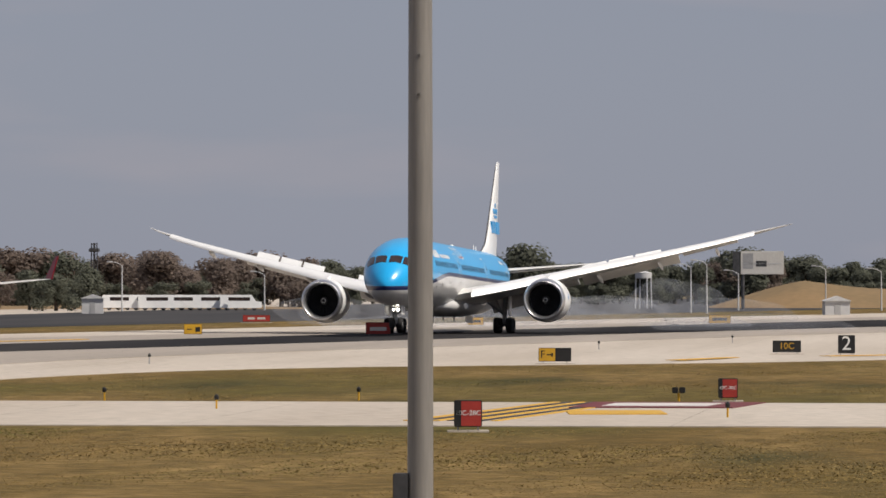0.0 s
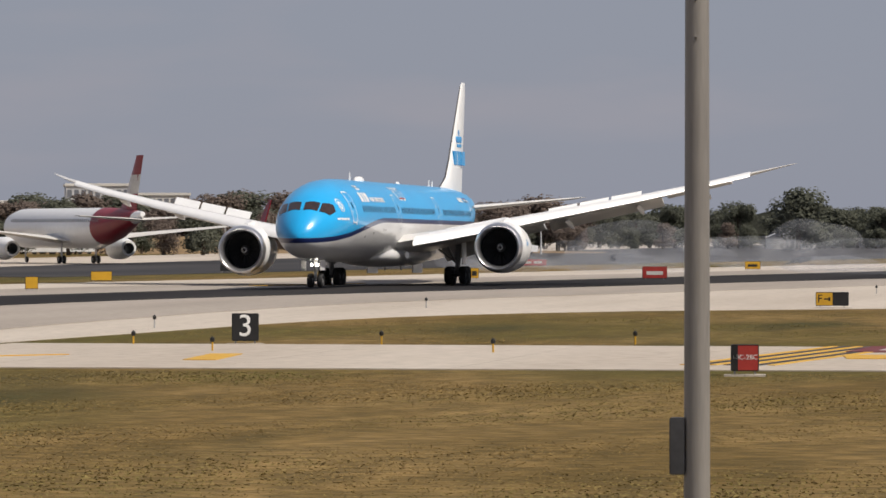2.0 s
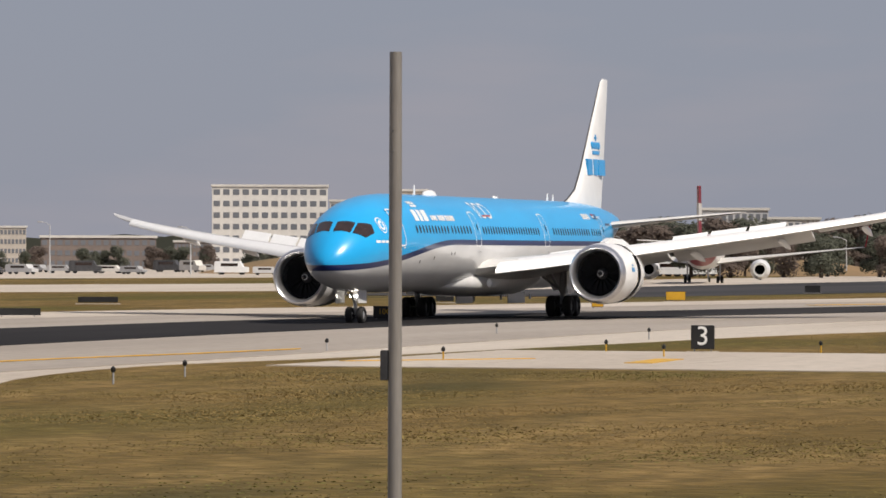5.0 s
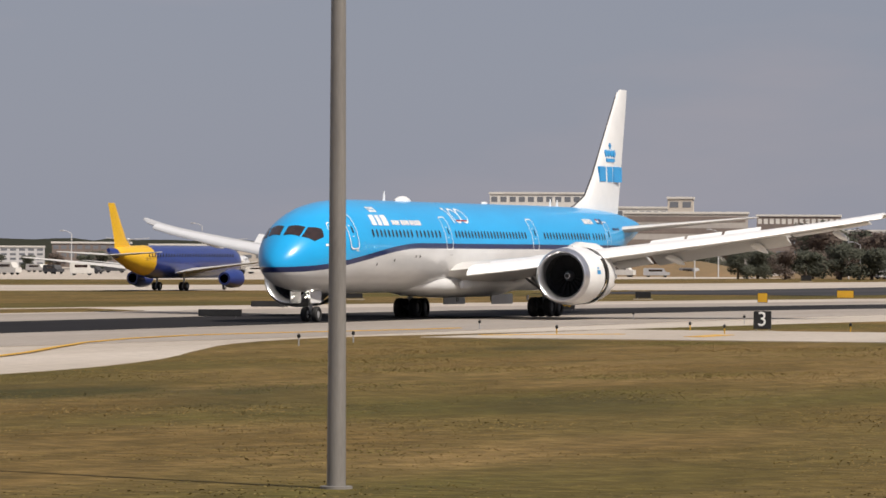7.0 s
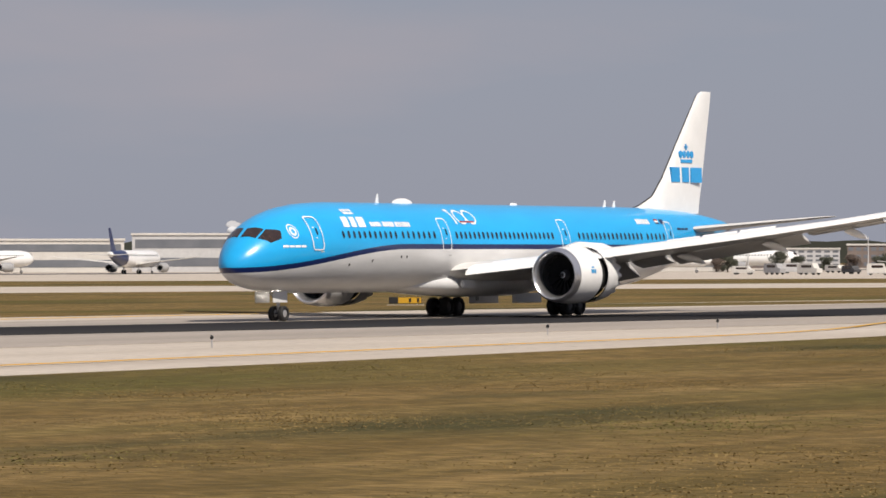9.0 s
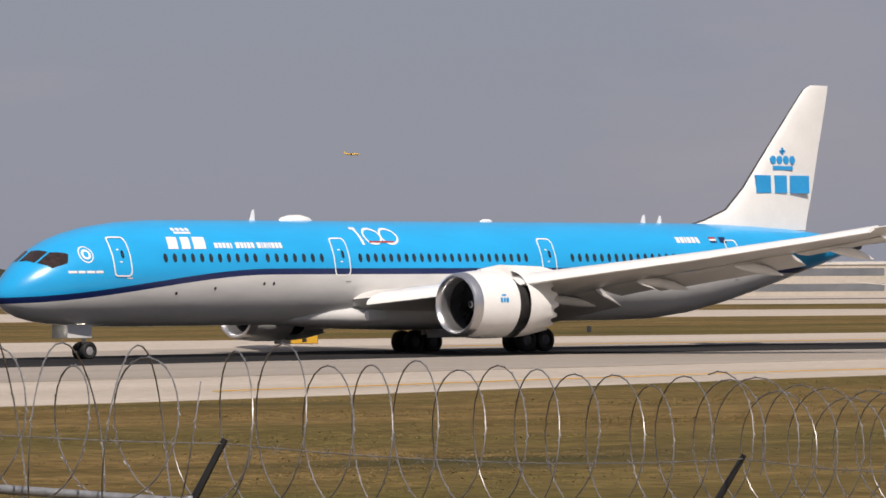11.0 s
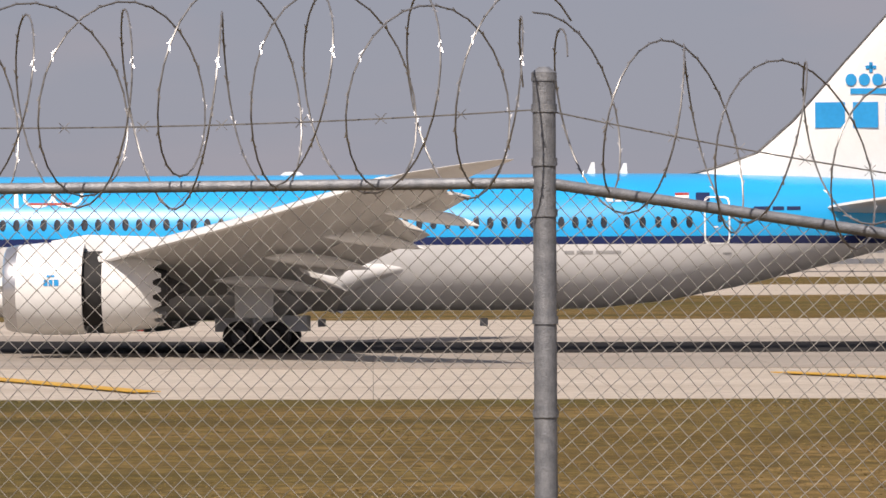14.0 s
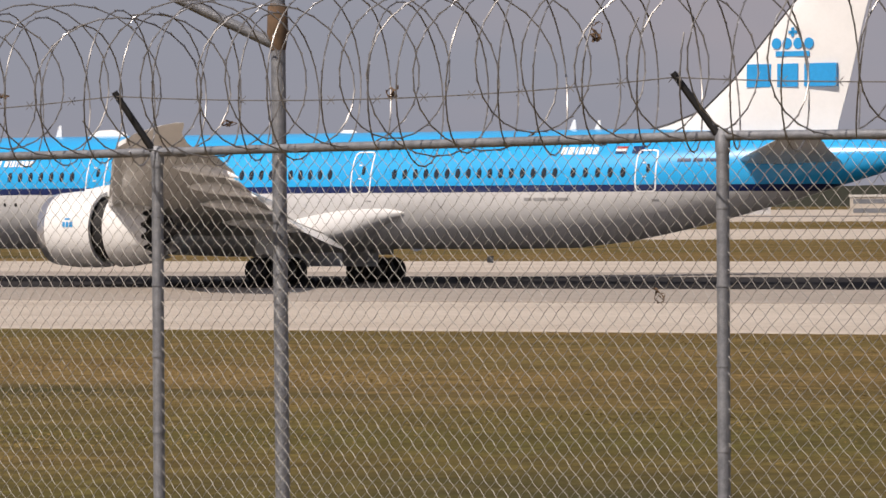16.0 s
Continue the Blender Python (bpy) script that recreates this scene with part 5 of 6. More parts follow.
# the grey of distance haze is painted into the far windows' glass
FARGLASS = surface("haze_greyed_glass", (0.13, 0.14, 0.16), (0.19, 0.20, 0.22), 0.2, 0.3)
E1, E2, E3 = (170, -70), (70, -122), (0, -206)
HOTEL = surface("white_hotel_facade", (0.66, 0.64, 0.6), (0.58, 0.56, 0.53), 0.1, 0.7)
GARAGE = surface("grey_concrete_garage", (0.40, 0.37, 0.34), (0.32, 0.30, 0.28), 0.1, 0.8)
BRICK = surface("brown_brick_block", (0.20, 0.16, 0.14), (0.15, 0.125, 0.115), 0.1, 0.8)
BEIGE = surface("beige_cladding", (0.50, 0.45, 0.39), (0.42, 0.38, 0.33), 0.1, 0.7)
PALEGREY = surface("pale_grey_cladding", (0.52, 0.52, 0.52), (0.44, 0.44, 0.45), 0.1, 0.7)
building(E1, 19.9, 21.4, 1150, 21, 7, 12, HOTEL, label="white multi-storey hotel beyond the trees")
building(E1, 19.0, 19.88, 1180, 17.5, 6, 9, HOTEL, label="white multi-storey hotel beyond the trees")
# solid brown bands stand in for the shade inside the open storeys
building(E1, 17.85, 19.55, 1120, 15.5, 5, 10, GARAGE, glass=BRICK, label="grey concrete parking garage with brown bands for its shaded open storeys", ribbon=True)
building(E1, 18.6, 18.95, 1120, 19.5, 6, 2, BEIGE, label="beige stair tower of the garage")
building(E1, 16.72, 17.85, 1300, 16.5, 5, 14, BRICK, glass=OFFWHITE, label="dark brown apartment block with pale windows")
building(E2, 14.9, 15.5, 1080, 11.5, 4, 8, HOTEL, label="white multi-storey hotel beyond the trees")
building(E2, 15.5, 16.3, 1080, 13.5, 4, 10, PALEGREY, label="pale office block beyond the airfield")
rb = random.Random(11)
b = 16.6
while b < 31:
    wd = rb.uniform(0.5, 1.5)
    building(E2, b, b + wd, rb.uniform(1150, 1500), rb.uniform(6, 12), rb.choice((3, 4)), rb.randint(8, 18), rb.choice((BEIGE, PALEGREY, GARAGE, BRICK, HOTEL)), label=rb.choice(("low airport office block in the haze", "low pale cargo building beyond the apron", "grey-brown warehouse beyond the apron")))
    b += wd * rb.uniform(0.85, 1.5)
for k in range(16):
    b0 = 28.5 + k * 2.0
    building((36, -136), b0, b0 + 1.9, 1150, rb.uniform(7.5, 11.5), 2, 14, rb.choice((BEIGE, OFFWHITE, PALEGREY)), label="long pale passenger terminal with window bands", ribbon=True, name="terminal")
for k in range(24):
    b0 = 47.5 + k * 3.0
    building(E3, b0, b0 + rb.uniform(1.6, 2.9), rb.uniform(1100, 1300), rb.uniform(4.5, 9), 2, 10, rb.choice((BEIGE, OFFWHITE, PALEGREY, GARAGE)), label="low pale airport building beyond the apron", ribbon=True)


def tower(x, y, h, shaft, brim, tone, label):
    s = thing("control_tower", label, "control tower")
    s.matrix_basis = pose(x, y, 0)
    part("shaft", lathe(bmesh.new(), [(0, shaft), (h * 0.62, shaft * 0.9), (h * 0.70, shaft * 1.05), (h * 0.77, brim * 0.78)], (0, 0, 0), "z", 12), tone, s)
    for k in range(12):
        z = h * (0.1 + 0.042 * k)
        part("window_band", lathe(bmesh.new(), [(z, shaft * 1.0), (z + h * 0.02, shaft * 0.995)], (0, 0, 0), "z", 12), GREYPAINT, s)
    part("lower_ring", lathe(bmesh.new(), [(h * 0.77, brim * 0.78), (h * 0.79, brim * 0.80), (h * 0.83, brim * 0.86), (h * 0.83, brim * 0.5)], (0, 0, 0), "z", 24), WINDOWGLASS, s)
    part("brim", lathe(bmesh.new(), [(h * 0.83, brim * 0.5), (h * 0.83, brim), (h * 0.845, brim), (h * 0.87, brim * 0.55)], (0, 0, 0), "z", 24), GREYPAINT, s)
    part("cab", lathe(bmesh.new(), [(h * 0.87, brim * 0.5), (h * 0.94, brim * 0.62)], (0, 0, 0), "z", 24), WINDOWGLASS, s)
    part("cab_roof", lathe(bmesh.new(), [(h * 0.94, brim * 0.66), (h * 0.955, brim * 0.66), (h * 0.965, brim * 0.35), (h * 0.975, brim * 0.28), (h, brim * 0.26), (h * 1.005, 0.05)], (0, 0, 0), "z", 24), GREYPAINT, s)
    for a in (0.4, 2.4, 4.4):
        part("mast", tube(bmesh.new(), [(brim * 0.4 * math.cos(a), brim * 0.4 * math.sin(a), h * 0.96), (brim * 0.4 * math.cos(a), brim * 0.4 * math.sin(a), h * 1.04)], 0.15, 6), GREYPAINT, s)
    return s


tower(*ground_at(E3, 71.8, 1500), 64.5, 4.2, 8.6, surface("blue_grey_tower_glass", (0.17, 0.21, 0.225), (0.22, 0.26, 0.275), 0.1, 0.5), "tall concrete and glass control tower with a flared cab")
tower(*ground_at(E3, 75.7, 1400), 40, 3.0, 3.8, BEIGE, "older beige control tower with a dark cab")


# ---- sheds, masts, billboard, water tower ----
def shed(x, y, w, h, m, label="small pale equipment shed with a pitched roof"):
    s = thing("equipment_shed", label, "shed", "equipment sheds")
    s.matrix_basis = pose(x, y, 0, 0, 0, 10)
    part("wall", boxed((0, -w / 2, -0.1), (w * 0.8, w / 2, h), 0.03), m, s, smooth=False)
    bm = bmesh.new()
    loft(bm, [[(u, -w / 2 - 0.3, h), (u, w / 2 + 0.3, h), (u, 0, h + w * 0.2)] for u in (-0.3, w * 0.8 + 0.3)])
    part("roof", bm, PALEGREY, s, smooth=False)
    part("door", boxed((-0.05, -w * 0.12, 0), (0.01, w * 0.12, h * 0.8)), GREYPAINT, s, smooth=False)


shed(833.8, 61.1, 3.2, 2.3, PALEGREY)
shed(821.3, -50.1, 3.6, 2.0, PALEGREY)
shed(1130, 28, 10, 2.6, OFFWHITE, "white hall with a low pitched roof")
x, y = ground_at(E1, 2.7, 800)
s = thing("billboard", "white roadside billboard on a dark post with grey bars", "billboard")
s.matrix_basis = pose(x, y, 0, 0, 0, 4)
part("board", boxed((0, -3.8, 6.2), (0.5, 3.8, 10.3), 0.05), OFFWHITE, s)
part("side_board", boxed((0.1, 3.9, 6.0), (0.6, 5.2, 10.2), 0.05), DARKMETAL, s)
part("post", tube(bmesh.new(), [(0.4, 3.4, 0), (0.4, 3.4, 6.4)], 0.3, 10), DARKMETAL, s)
part("message_bar", boxed((-0.03, -0.8, 7.6), (0.0, 1.1, 8.6), 0.005), DARKMETAL, s)
part("message_bar", boxed((-0.03, -3.3, 8.0), (0.0, 3.3, 8.2), 0.005), PALEGREY, s)
part("message_bar", boxed((-0.03, 1.6, 7.2), (0.0, 3.4, 9.9), 0.005), GREYPAINT, s)
x, y = ground_at(E1, 4.2, 830)
s = thing("water_tank", "pale grey tank standing on tall slim legs", "water tower")
s.matrix_basis = pose(x, y, 0)
part("tank", lathe(bmesh.new(), [(5.4, 0.3), (5.6, 1.5), (6.6, 1.55), (6.9, 0.2)], (0, 0, 0), "z", 20), PALEGREY, s)
for a in range(4):
    c, q = 1.5 * math.cos(a * math.pi / 2 + 0.5), 1.5 * math.sin(a * math.pi / 2 + 0.5)
    part("leg", tube(bmesh.new(), [(c * 1.1, q * 1.1, 0), (c, q, 5.8)], 0.12, 6), PALEGREY, s)


def lamp_mast(x, y, h, label="tall pale street lamp on a slim mast"):
    s = thing("lamp_mast", label, "street lamp", "lamp masts")
    s.matrix_basis = pose(x, y, 0, 0, 0, 90)
    part("mast", tube(bmesh.new(), [(0, 0, 0), (0, 0, h)], [0.16, 0.08], 8), PALEGREY, s)
    part("arm", tube(bmesh.new(), [(0, 0, h), (0.9, 0, h + 0.5), (1.9, 0, h + 0.6)], 0.06, 6), PALEGREY, s)
    part("lamp_head", boxed((1.6, -0.2, h + 0.5), (2.5, 0.2, h + 0.75), 0.05), PALEGREY, s)


for bearing, d, h in [(3.0, 760, 6.2), (1.9, 780, 7.0), (1.2, 760, 6.5), (10.8, 740, 7.5), (3.6, 700, 7.0), (3.4, 690, 7.5), (9.0, 760, 6.0), (0.4, 800, 7), (13.0, 800, 6.5), (18.2, 760, 6.0), (15.9, 780, 6.5)]:
    lamp_mast(*ground_at(E1, bearing, d), h)
for k in range(9):
    lamp_mast(*ground_at(E2, 17.5 + 1.6 * k, 900 + 30 * (k % 3)), 8 + (k % 3))
x, y = ground_at(E1, 11.15, 860)
s = thing("lattice_mast", "dark lattice radio mast with antenna crown", "radio mast")
s.matrix_basis = pose(x, y, 0)
for k in range(4):
    c, q = math.cos(k * math.pi / 2), math.sin(k * math.pi / 2)
    part("leg", tube(bmesh.new(), [(0.8 * c, 0.8 * q, 0), (0.5 * c, 0.5 * q, 12.3)], 0.1, 6), DARKMETAL, s)
for k in range(12):
    part("brace", boxed((-0.6, -0.6, 1 + k), (0.6, 0.6, 1.1 + k), 0.01), DARKMETAL, s, smooth=False)
part("antenna_crown", boxed((-0.9, -0.9, 10.6), (0.9, 0.9, 11.3), 0.1), DARKMETAL, s)

# parked vehicles beyond the airfield
VEH = [WHITE, GREYPAINT, PALEGREY, OFFWHITE, DARKMETAL, GREYPAINT]


def van(x, y, m, L, h, yaw):
    s = thing("parked_vehicle", "vehicle parked beyond the airfield", "vehicle", "parked vehicles")
    s.matrix_basis = pose(x, y, 0.05, 0, 0, yaw)
    bm = bmesh.new()
    loft(bm, [[(u * L, -1.0, z0), (u * L, 1.0, z0), (u * L, 0.9, z1), (u * L, -0.9, z1)] for u, z0, z1 in [(-0.5, 0.45, h * 0.55), (-0.36, 0.4, h * 0.6), (-0.26, 0.4, h), (0.46, 0.4, h), (0.5, 0.45, h * 0.9)]])
    part("body", bm, m, s)
    part("windows", boxed((-0.22 * L, -0.96, h * 0.62), (0.3 * L, 0.96, h * 0.85), 0.02), GLASS, s)
    for u in (-0.32, 0.32):
        for v in (-0.85, 0.85):
            part("wheel", lathe(bmesh.new(), [(-0.12, 0.1), (-0.12, 0.36), (0.12, 0.36), (0.12, 0.1)], (u * L, v, 0.36), "y", 14), BLACK, s)


for k in range(34):
    bearing, d = 19.5 + 9.5 * k / 34 + rb.uniform(-0.1, 0.1), rb.uniform(880, 1020)
    van(*ground_at(E2, bearing, d), rb.choice(VEH), rb.choice((4.6, 5.2, 6.0)), rb.choice((1.5, 1.8, 2.4)), rb.uniform(60, 120))
for k in range(20):
    van(*ground_at(E1, 9.3 + 0.115 * k if k < 14 else 13.2 + 0.12 * k, 770 + rb.uniform(-8, 8)), WHITE, 7.0, 2.6, 100)
for k in range(18):
    van(*ground_at(E3, 46 + 4.0 * k + rb.uniform(-1, 1), rb.uniform(860, 1000)), rb.choice(VEH), rb.choice((4.6, 7.0)), rb.choice((1.7, 2.6)), rb.uniform(0, 180))

# low earth bank with dry grass
EARTH = surface("dry_earth_bank", (0.24, 0.155, 0.075), (0.17, 0.12, 0.06), 0.05, 0.95, fine=0.6)


def bank(eye, b0, b1, d, h):
    bm = bmesh.new()
    rings = []
    for k in range(25):
        u = k / 24
        x, y = ground_at(eye, b0 + (b1 - b0) * u, d)
        a = math.atan2(y - eye[1], x - eye[0])
        hh = h * min(1, 4 * u, 4 * (1 - u)) * (0.85 + 0.2 * math.sin(u * 9))
        rings.append([(x + r * math.cos(a), y + r * math.sin(a), z) for r, z in [(0, -0.2), (10, hh * 0.5), (22, hh), (40, hh), (60, -0.2)]])
    loft(bm, rings)
    tagged(part("earth_bank", bm, EARTH), "low bank of dry brown earth and grass", kind="structure")


bank(E1, -1.5, 3.4, 840, 5.5)
bank(E1, 17.2, 21.5, 820, 3.2)
bank(E1, 8.0, 17.0, 800, 0.7)
bank(E2, 14.0, 18.5, 900, 3.0)


# ---- trees ----
def leaf_material(name, a, b2):
    m, nt, b = shader(name, 0.9, 0, 0.1)
    g = nt.nodes.new("ShaderNodeNewGeometry")
    oi = nt.nodes.new("ShaderNodeObjectInfo")
    c = mix(nt, g.outputs["Random Per Island"], a, b2)
    c = mix(nt, oi.outputs["Random"], c, mix(nt, 0.4, c, tuple(0.8 * q for q in b2)))
    nt.links.new(c, b.inputs["Base Color"])
    thin_leaf, both = nt.nodes.new("ShaderNodeBsdfTranslucent"), nt.nodes.new("ShaderNodeMixShader")
    nt.links.new(c, thin_leaf.inputs[0])
    both.inputs[0].default_value = 0.5
    nt.links.new(b.outputs[0], both.inputs[1])
    nt.links.new(thin_leaf.outputs[0], both.inputs[2])
    nt.links.new(both.outputs[0], nt.nodes["Material Output"].inputs[0])
    return m


# distance haze is put into these leaf colours, lighter and greyer than the foliage
LEAFGREEN = leaf_material("haze_greyed_green_leaves", (0.122, 0.130, 0.100), (0.155, 0.162, 0.126))
LEAFBROWN = leaf_material("haze_greyed_russet_leaves", (0.185, 0.150, 0.128), (0.225, 0.180, 0.154))
BARK = surface("bark", (0.10, 0.075, 0.055), (0.06, 0.045, 0.035), 2.0, 0.9)


def tree_meshes(seed, h):
    r = random.Random(seed)
    trunk = bmesh.new()
    tube(trunk, [(0, 0, -0.2), (0.1, 0.05, h * 0.3), (0.05, 0.1, h * 0.62)], [0.035 * h, 0.026 * h, 0.012 * h], 7)
    lobes = []
    for k in range(9):
        a = r.uniform(0, 6.28)
        rad = r.uniform(0.05, 0.27) * h
        z = h * r.uniform(0.20, 0.82)
        lobes.append((rad * math.cos(a), rad * math.sin(a), z, h * r.uniform(0.13, 0.22)))
        tube(trunk, [(0.06, 0.05, z * 0.6), (rad * math.cos(a) * 0.8, rad * math.sin(a) * 0.8, z)], [0.011 * h, 0.004 * h], 5)
    crown = bmesh.new()
    for cx, cy, cz, cr in lobes:
        for k in range(420):
            v = Vector((r.gauss(0, 1), r.gauss(0, 1), r.gauss(0, 0.85))).normalized() * cr * r.uniform(0.55, 1.12)
            p = Vector((cx, cy, cz)) + v
            s = h * r.uniform(0.014, 0.026)
            n = (v.normalized() + Vector((r.uniform(-0.7, 0.7), r.uniform(-0.7, 0.7), r.uniform(-0.3, 0.9)))).normalized()
            u = n.orthogonal().normalized()
            w = n.cross(u)
            vs = [crown.verts.new(p + s * (math.cos(a) * u * r.uniform(0.7, 1.2) + math.sin(a) * w * r.uniform(0.7, 1.2))) for a in (0, 1.25, 2.5, 3.75, 5.0)]
            crown.faces.new(vs)
    return trunk, crown


TREES = []
for k in range(8):
    tr, cr = tree_meshes(k + 20, 10.0)
    t = thing("tree", "russet autumn tree" if k < 4 else "dark green tree", "tree", "trees beyond the airfield")
    t["label"] = "russet autumn tree with a ragged crown beyond the airfield" if k < 4 else "dark green leafy tree beyond the airfield"
    part("trunk", tr, BARK, t)
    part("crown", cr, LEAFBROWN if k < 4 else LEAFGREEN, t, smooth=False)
    TREES.append(t)


def plant(eye, bearing, d, h, brown):
    t = TREES[rb.randrange(4) if brown else 4 + rb.randrange(4)]
    x, y = ground_at(eye, bearing, d)
    m = pose(x, y, 0, 0, 0, rb.uniform(0, 360))
    c = copy_thing(t, m)
    c.scale = (h / 10 * rb.uniform(1.1, 1.6),) * 2 + (h / 10,)


def plant_row(eye, b0, b1, d, h0, h1, step, brown):
    b = b0
    while b < b1:
        for j in range(2):
            plant(eye, b + rb.uniform(-0.2, 0.2), d + 26 * j + rb.uniform(-8, 8), rb.uniform(h0, h1), rb.random() < brown)
        b += step * rb.uniform(0.7, 1.3)


plant_row(E1, 8.6, 17.0, 880, 8.6, 12.2, 0.40, 0.75)
plant_row(E1, -1.6, 8.8, 1010, 8.2, 11.5, 0.44, 0.12)
plant_row(E1, 8.6, 16.5, 856, 3.5, 6.0, 0.45, 0.4)
plant_row(E1, -1.6, 8.8, 985, 3.5, 6.0, 0.55, 0.15)
plant(E1, 5.75, 960, 14, False)
plant(E1, 2.95, 960, 12.5, False)
plant_row(E1, 16.5, 24.0, 960, 4.5, 7.0, 0.7, 0.5)
plant_row(E2, 13.5, 19.0, 860, 5.0, 8.0, 0.45, 0.35)
plant_row(E2, 19.0, 29.0, 1050, 3.5, 6.0, 0.9, 0.3)
plant_row(E3, 46, 118, 1250, 4.0, 8.0, 4.0, 0.2)
for t in TREES:
    t.matrix_basis = pose(*ground_at(E1, 2.0 + 0.5 * TREES.index(t), 1030), 0)

# distant wooded skyline; its leaf colour is greyed to stand in for haze
bm = bmesh.new()
rings = []
HAZEWOOD = leaf_material("haze_greyed_woods", (0.10, 0.11, 0.09), (0.13, 0.135, 0.115))
for k in range(721):
    a = radians(-40 + 0.25 * k)
    hh = 11 + 3.5 * noise.noise(Vector((k * 0.13, 3, 0))) + 2.5 * noise.noise(Vector((k * 0.9, 7, 0)))
    x, y = 2200 * math.cos(a), 2200 * math.sin(a)
    rings.append([(x, y, -1), (x, y, hh), (x * 1.02, y * 1.02, hh * 0.9), (x * 1.02, y * 1.02, -1)])
loft(bm, rings)
tagged(part("distant_woods", bm, HAZEWOOD, smooth=False), "wooded skyline on the horizon, haze put into its colour", kind="structure")


# ---- touchdown smoke ----
def smoke_material():
    m = bpy.data.materials.new("tyre_smoke")
    m.use_nodes = True
    nt = m.node_tree
    nt.nodes.clear()
    out, blend, both = nt.nodes.new("ShaderNodeOutputMaterial"), nt.nodes.new("ShaderNodeMixShader"), nt.nodes.new("ShaderNodeMixShader")
    clear, front, back = nt.nodes.new("ShaderNodeBsdfTransparent"), nt.nodes.new("ShaderNodeBsdfDiffuse"), nt.nodes.new("ShaderNodeBsdfTranslucent")
    front.inputs[0].default_value = back.inputs[0].default_value = (0.78, 0.83, 0.92, 1)
    f = noise_fac(nt, coords(nt, (0.5, 1, 1.6)), 0.22, 2, 0.2, 0.8)
    s = nt.nodes.new("ShaderNodeMath")
    s.operation = "MULTIPLY"
    s.inputs[1].default_value = 0.09
    nt.links.new(f, s.inputs[0])
    nt.links.new(s.outputs[0], blend.inputs[0])
    nt.links.new(front.outputs[0], both.inputs[1])
    nt.links.new(back.outputs[0], both.inputs[2])
    nt.links.new(clear.outputs[0], blend.inputs[1])
    nt.links.new(both.outputs[0], blend.inputs[2])
    nt.links.new(blend.outputs[0], out.inputs[0])
    return m


SMOKE = smoke_material()
PUFFS = []
rs = random.Random(8)
for k in range(14):
    bm = bmesh.new()
    bmesh.ops.create_icosphere(bm, subdivisions=3, radius=1)
    L, w, h = rs.uniform(5, 9), rs.uniform(4, 9), rs.uniform(0.8, 2.8)
    for v in bm.verts:
        q = 1 + 0.35 * noise.noise(v.co * 1.3 + Vector((k * 5, 0, 0)))
        v.co = Vector((v.co.x * L * q, v.co.y * w * q, v.co.z * h * q))
    x, y = ground_at(E1, 4.6 + 0.42 * k + rs.uniform(-0.3, 0.3), rs.uniform(420, 520))
    p = part("smoke_puff", bm, SMOKE)
    tagged(p, "thin grey-blue tyre smoke drifting over the runway", "smoke", "tyre smoke puffs")
    PUFFS.append((p, x, y, h * 0.9, rs.uniform(3, 8), rs.uniform(4, 12)))


# ---- grass tufts over the near grass ----
def grass_tufts():
    """Short upright blades in loose tufts, denser in patches, joined as one lot."""
    g = np.random.default_rng(5)
    areas = [(236, 308, -78, -16, 110000), (337, 430, -75, -26, 30000), (120, 300, -95, -30, 120000), (-115, 125, -136, -55, 240000)]
    xs_, ys_ = [], []
    table_x = np.arange(-700, 1601, 4.0)
    table_y = np.array([smooth_curve(EDGE, x) for x in table_x])
    for x0, x1, y0, y1, n in areas:
        x, y = g.uniform(x0, x1, n), g.uniform(y0, y1, n)
        keep = (y < np.interp(x, table_x, table_y) - 0.3) & ~((x > 303.5) & (x < 334.5))
        xs_.append(x[keep])
        ys_.append(y[keep])
    x, y = np.concatenate(xs_), np.concatenate(ys_)
    n = len(x)
    clump = 0.5 + 0.5 * np.sin(x * 0.23 + 2 * np.sin(y * 0.11)) * np.sin(y * 0.31 + 1.5 * np.sin(x * 0.07))
    verts = np.empty((n, 6, 3), np.float32)
    for j in range(2):
        a = g.uniform(0, np.pi, n)
        w = g.uniform(0.025, 0.075, n)
        h = g.uniform(0.006, 0.026, n) * (0.5 + 1.0 * clump)
        lean = g.normal(0, 0.05, (n, 2))
        base = np.stack([x + g.normal(0, 0.05, n), y + g.normal(0, 0.05, n), np.full(n, -0.01)], 1)
        side = np.stack([np.cos(a) * w, np.sin(a) * w, np.zeros(n)], 1)
        verts[:, 3 * j] = base - side
        verts[:, 3 * j + 1] = base + side
        verts[:, 3 * j + 2] = base + np.stack([lean[:, 0], lean[:, 1], h], 1)
    me = bpy.data.meshes.new("grass_tufts")
    me.vertices.add(n * 6)
    me.vertices.foreach_set("co", verts.reshape(-1))
    me.loops.add(n * 6)
    me.loops.foreach_set("vertex_index", np.arange(n * 6, dtype=np.int32))
    me.polygons.add(n * 2)
    me.polygons.foreach_set("loop_start", np.arange(0, n * 6, 3, dtype=np.int32))
    me.update(calc_edges=True)
    me.materials.append(TUFT)
    return tagged(new("grass_tufts", me), "short dry brown and green grass tufts", "grass", kind="stuff")


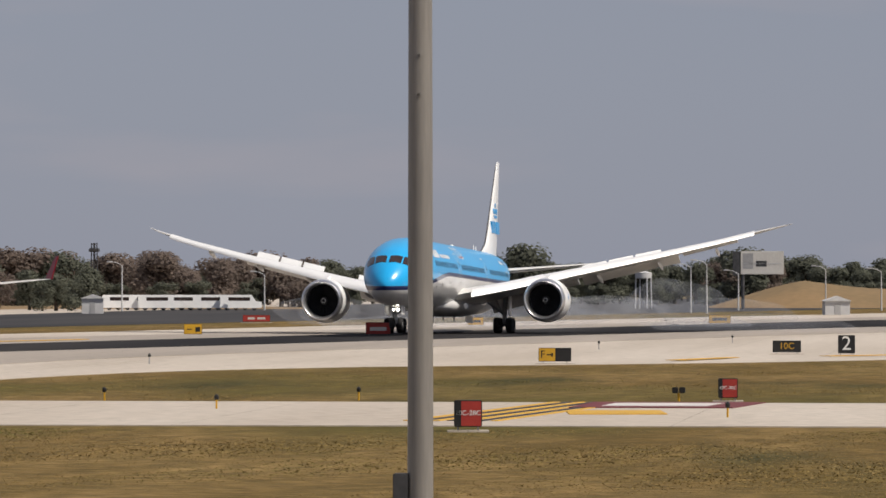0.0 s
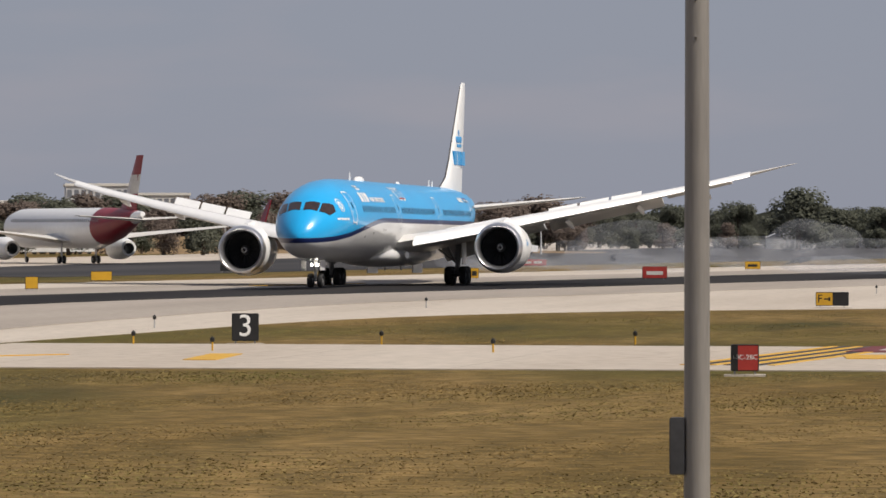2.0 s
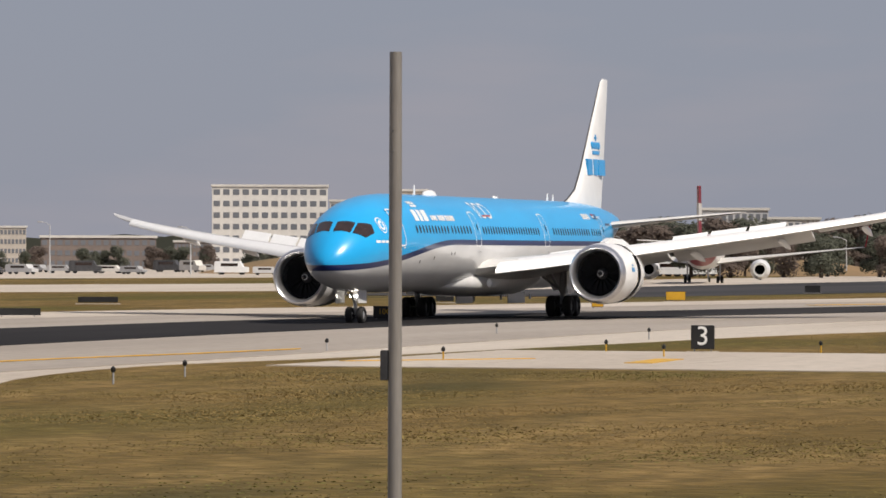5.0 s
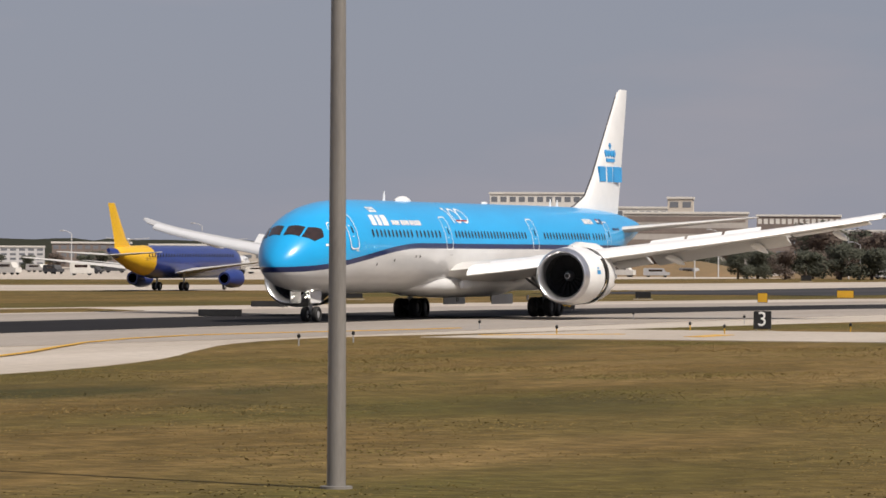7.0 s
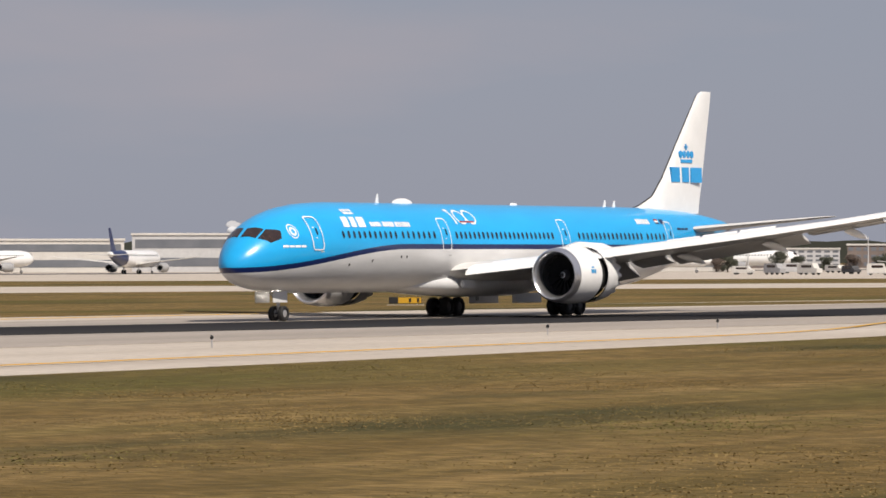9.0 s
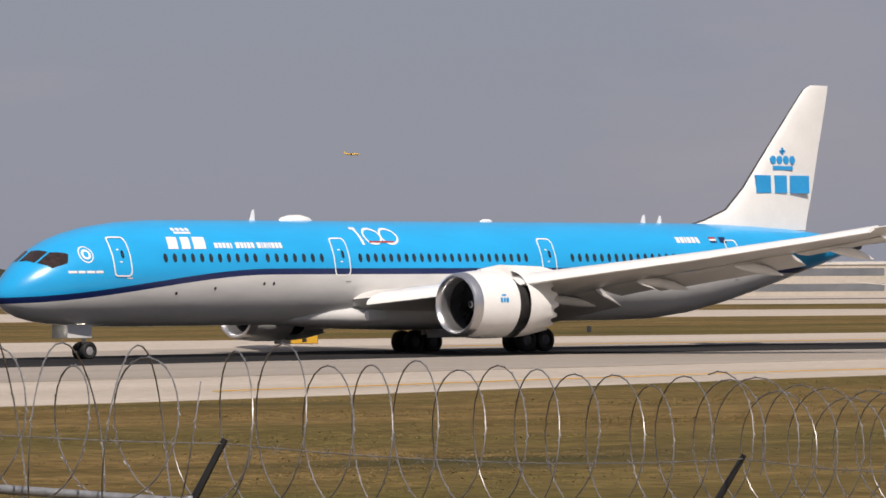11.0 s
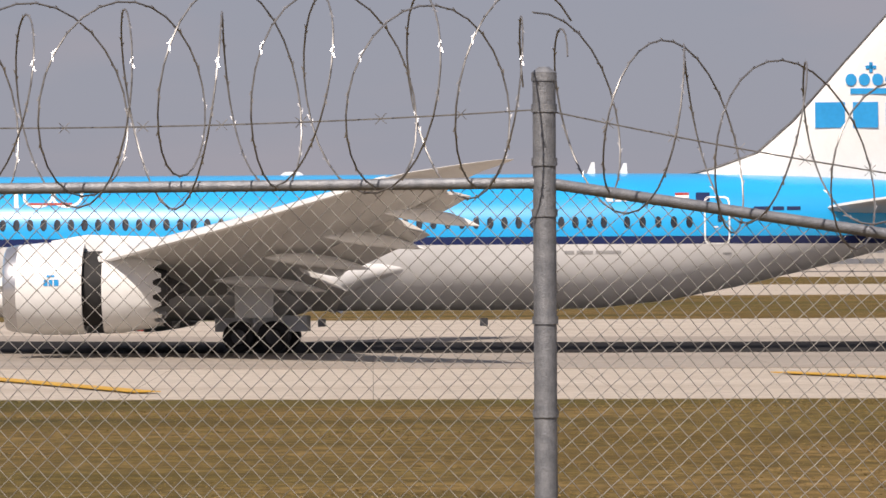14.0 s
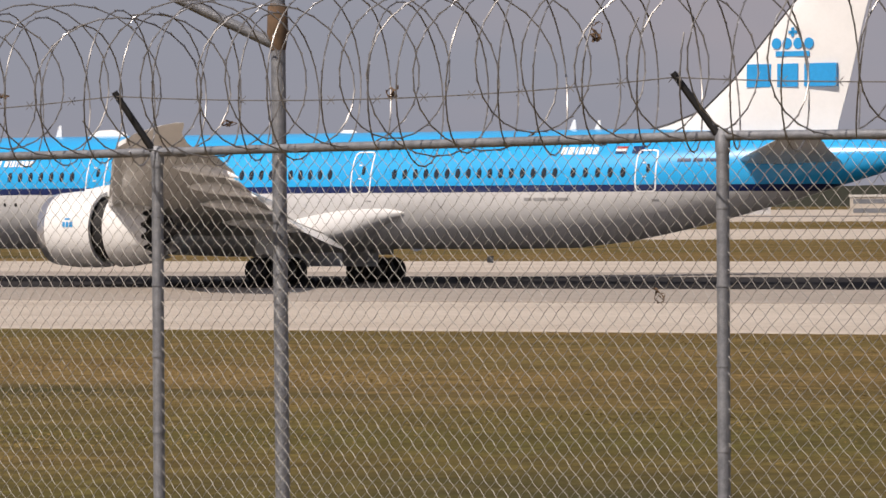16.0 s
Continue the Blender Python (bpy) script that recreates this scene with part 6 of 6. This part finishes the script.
def tuft_material():
    m, nt, b = shader("dry_grass_blades", 0.9, 0, 0.15)
    geo = nt.nodes.new("ShaderNodeNewGeometry")
    patch = noise_fac(nt, coords(nt, (0.35, 1, 1)), 0.07, 4, 0.45, 0.65)
    dry = mix(nt, geo.outputs["Random Per Island"], (0.20, 0.137, 0.05), (0.30, 0.205, 0.085))
    green = mix(nt, geo.outputs["Random Per Island"], (0.115, 0.108, 0.032), (0.17, 0.152, 0.05))
    nt.links.new(mix(nt, patch, dry, green), b.inputs["Base Color"])
    return m


TUFT = tuft_material()
grass_tufts()


# ---- motion of things ----
def motions():
    walk(airliner, [
        (0, pose(568.6, -23.5, 0.04, -0.20, 1.2, -2.09)),
        (0.5, pose(553.2, -19.0, 0.04, -0.25, 1.1, -1.68)),
        (1, pose(538.5, -14.4, 0.04, -0.35, 0.8, -1.25)),
        (1.5, pose(523.5, -9.67, 0.04, -0.50, 0.5, -0.75)),
        (2, pose(510.29, -4.77, 0.04, -0.63, 0.3, -0.25)),
        (2.5, pose(493.15, -0.58, 0.04, -0.77, 0.12, 0.30)),
        (3, pose(475.92, 3.44, 0.04, -0.90, 0.00, 0.87)),
        (3.5, pose(464.0, 8.7, 0.04, -0.90, 0.00, 1.85)),
        (4, pose(449.5, 12.4, 0.04, -0.89, 0.00, 2.75)),
        (4.2, pose(439.5, 11.4, 0.04, -0.89, 0.00, 2.85)),
        (4.7, pose(432.0, 8.9, 0.04, -0.89, 0.00, 2.4)),
        (5.25, pose(420.5, 5.3, 0.04, -0.88, 0.00, 2.0)),
        (5.8, pose(410.0, 2.2, 0.04, -0.88, 0.00, 1.7)),
        (6.3, pose(401.9, -0.1, 0.04, -0.87, 0.00, 1.5)),
        (6.5, pose(394.7, 0.1, 0.04, -0.87, 0.00, 1.35)),
        (7, pose(375.2, 1.3, 0.04, -0.87, 0.00, 1.0)),
        (7.5, pose(356.7, 4.75, 0.04, -0.87, 0.00, 1.05)),
        (8, pose(338.6, 8.75, 0.04, -0.86, 0.00, 1.0)),
        (8.5, pose(320.5, 13.2, 0.04, -0.86, 0.00, 0.5)),
        (8.7, pose(312.6, 15.5, 0.04, -0.86, 0.00, 0.5)),
        (9.2, pose(277.19, 22.10, 0.04, -0.85, 0.00, 2.41)),
        (9.75, pose(238.16, 24.95, 0.04, -0.85, 0.00, 4.87)),
        (10.3, pose(199.21, 24.23, 0.04, -0.84, 0.00, 6.98)),
        (10.8, pose(164.17, 20.96, 0.04, -0.84, 0.00, 8.61)),
        (11, pose(150.98, 15.80, 0.04, -0.84, 0.00, 8.20)),
        (11.5, pose(121.74, 8.35, 0.04, -0.83, 0.00, 6.97)),
        (12, pose(93.56, 2.16, 0.04, -0.83, 0.00, 5.62)),
        (12.5, pose(66.79, -2.77, 0.04, -0.83, 0.00, 4.06)),
        (13, pose(42.62, -6.44, 0.04, -0.82, 0.00, 1.95)),
        (13.5, pose(18.50, -7.99, 0.04, -0.82, 0.00, 0.03)),
        (13.8, pose(4.61, -8.05, 0.04, -0.82, 0.00, -1.17)),
        (14.1, pose(-9.40, -7.48, 0.04, -0.81, 0.00, -2.24)),
        (14.5, pose(-26.68, -5.71, 0.04, -0.81, 0.00, -3.92)),
        (14.8, pose(-40.33, -3.85, 0.04, -0.81, 0.00, -4.86)),
        (15.2, pose(-57.52, -0.53, 0.04, -0.81, 0.00, -6.24)),
        (15.6, pose(-74.48, 3.49, 0.04, -0.80, 0.00, -7.49)),
        (16, pose(-91.38, 7.99, 0.04, -0.80, 0.00, -8.56)),
    ])
    for cowl in COWLS:
        walk(cowl, [(0, pose(0, 0, 0)), (2.2, pose(0, 0, 0)), (3.3, pose(0.8, 0, 0)), (16, pose(0.8, 0, 0))])
    # the wings are bent up by lift at touchdown and settle afterwards
    for wing, sgn in WINGS:
        def bent(a):
            return pose(0, sgn * 2.2, 3.2) @ pose(0, 0, 0, sgn * a) @ pose(0, -sgn * 2.2, -3.2)
        walk(wing, [(0, bent(5.0)), (0.7, bent(4.8)), (1.5, bent(4.2)), (2.3, bent(2.6)), (3.2, bent(0.2)), (4, bent(-0.4)), (16, bent(-0.3))])
    walk(taxiing_jet, [(0, pose(418.6, 157.4, 0.05, 0, 0, -178)), (16, pose(733.7, 55, 0.05, 0, 0, -178))])
    walk(far_jet, [(0, pose(712.5, 66.3, 0.05, 0, 0, 214.6)), (4.2, pose(734, 81.2, 0.05, 0, 0, 214.6)), (5.2, pose(757, 82, 0.05, 0, 0, 186)), (6.5, pose(815, 58, 0.05, 0, 0, 160)), (16, pose(1010, 0, 0.05, 0, 0, 165))])
    walk(small_aircraft, [(0, pose(1400, 1180, 62, 0, 0, 150)), (10.8, pose(1130, 1536, 62, 0, 0, 150)), (11.5, pose(1105, 1553, 62, 0, 0, 150)), (16, pose(980, 1690, 62, 0, 0, 150))])
    for puff, x, y, z, dx, dy in PUFFS:
        walk(puff, [(0, pose(x - 3, y - 15, z - 0.4)), (2, pose(x, y, z)), (4, pose(x + dx, y + dy, z + 0.6)), (16, pose(x + 4 * dx, y + 4 * dy, z + 1.5))])


motions()
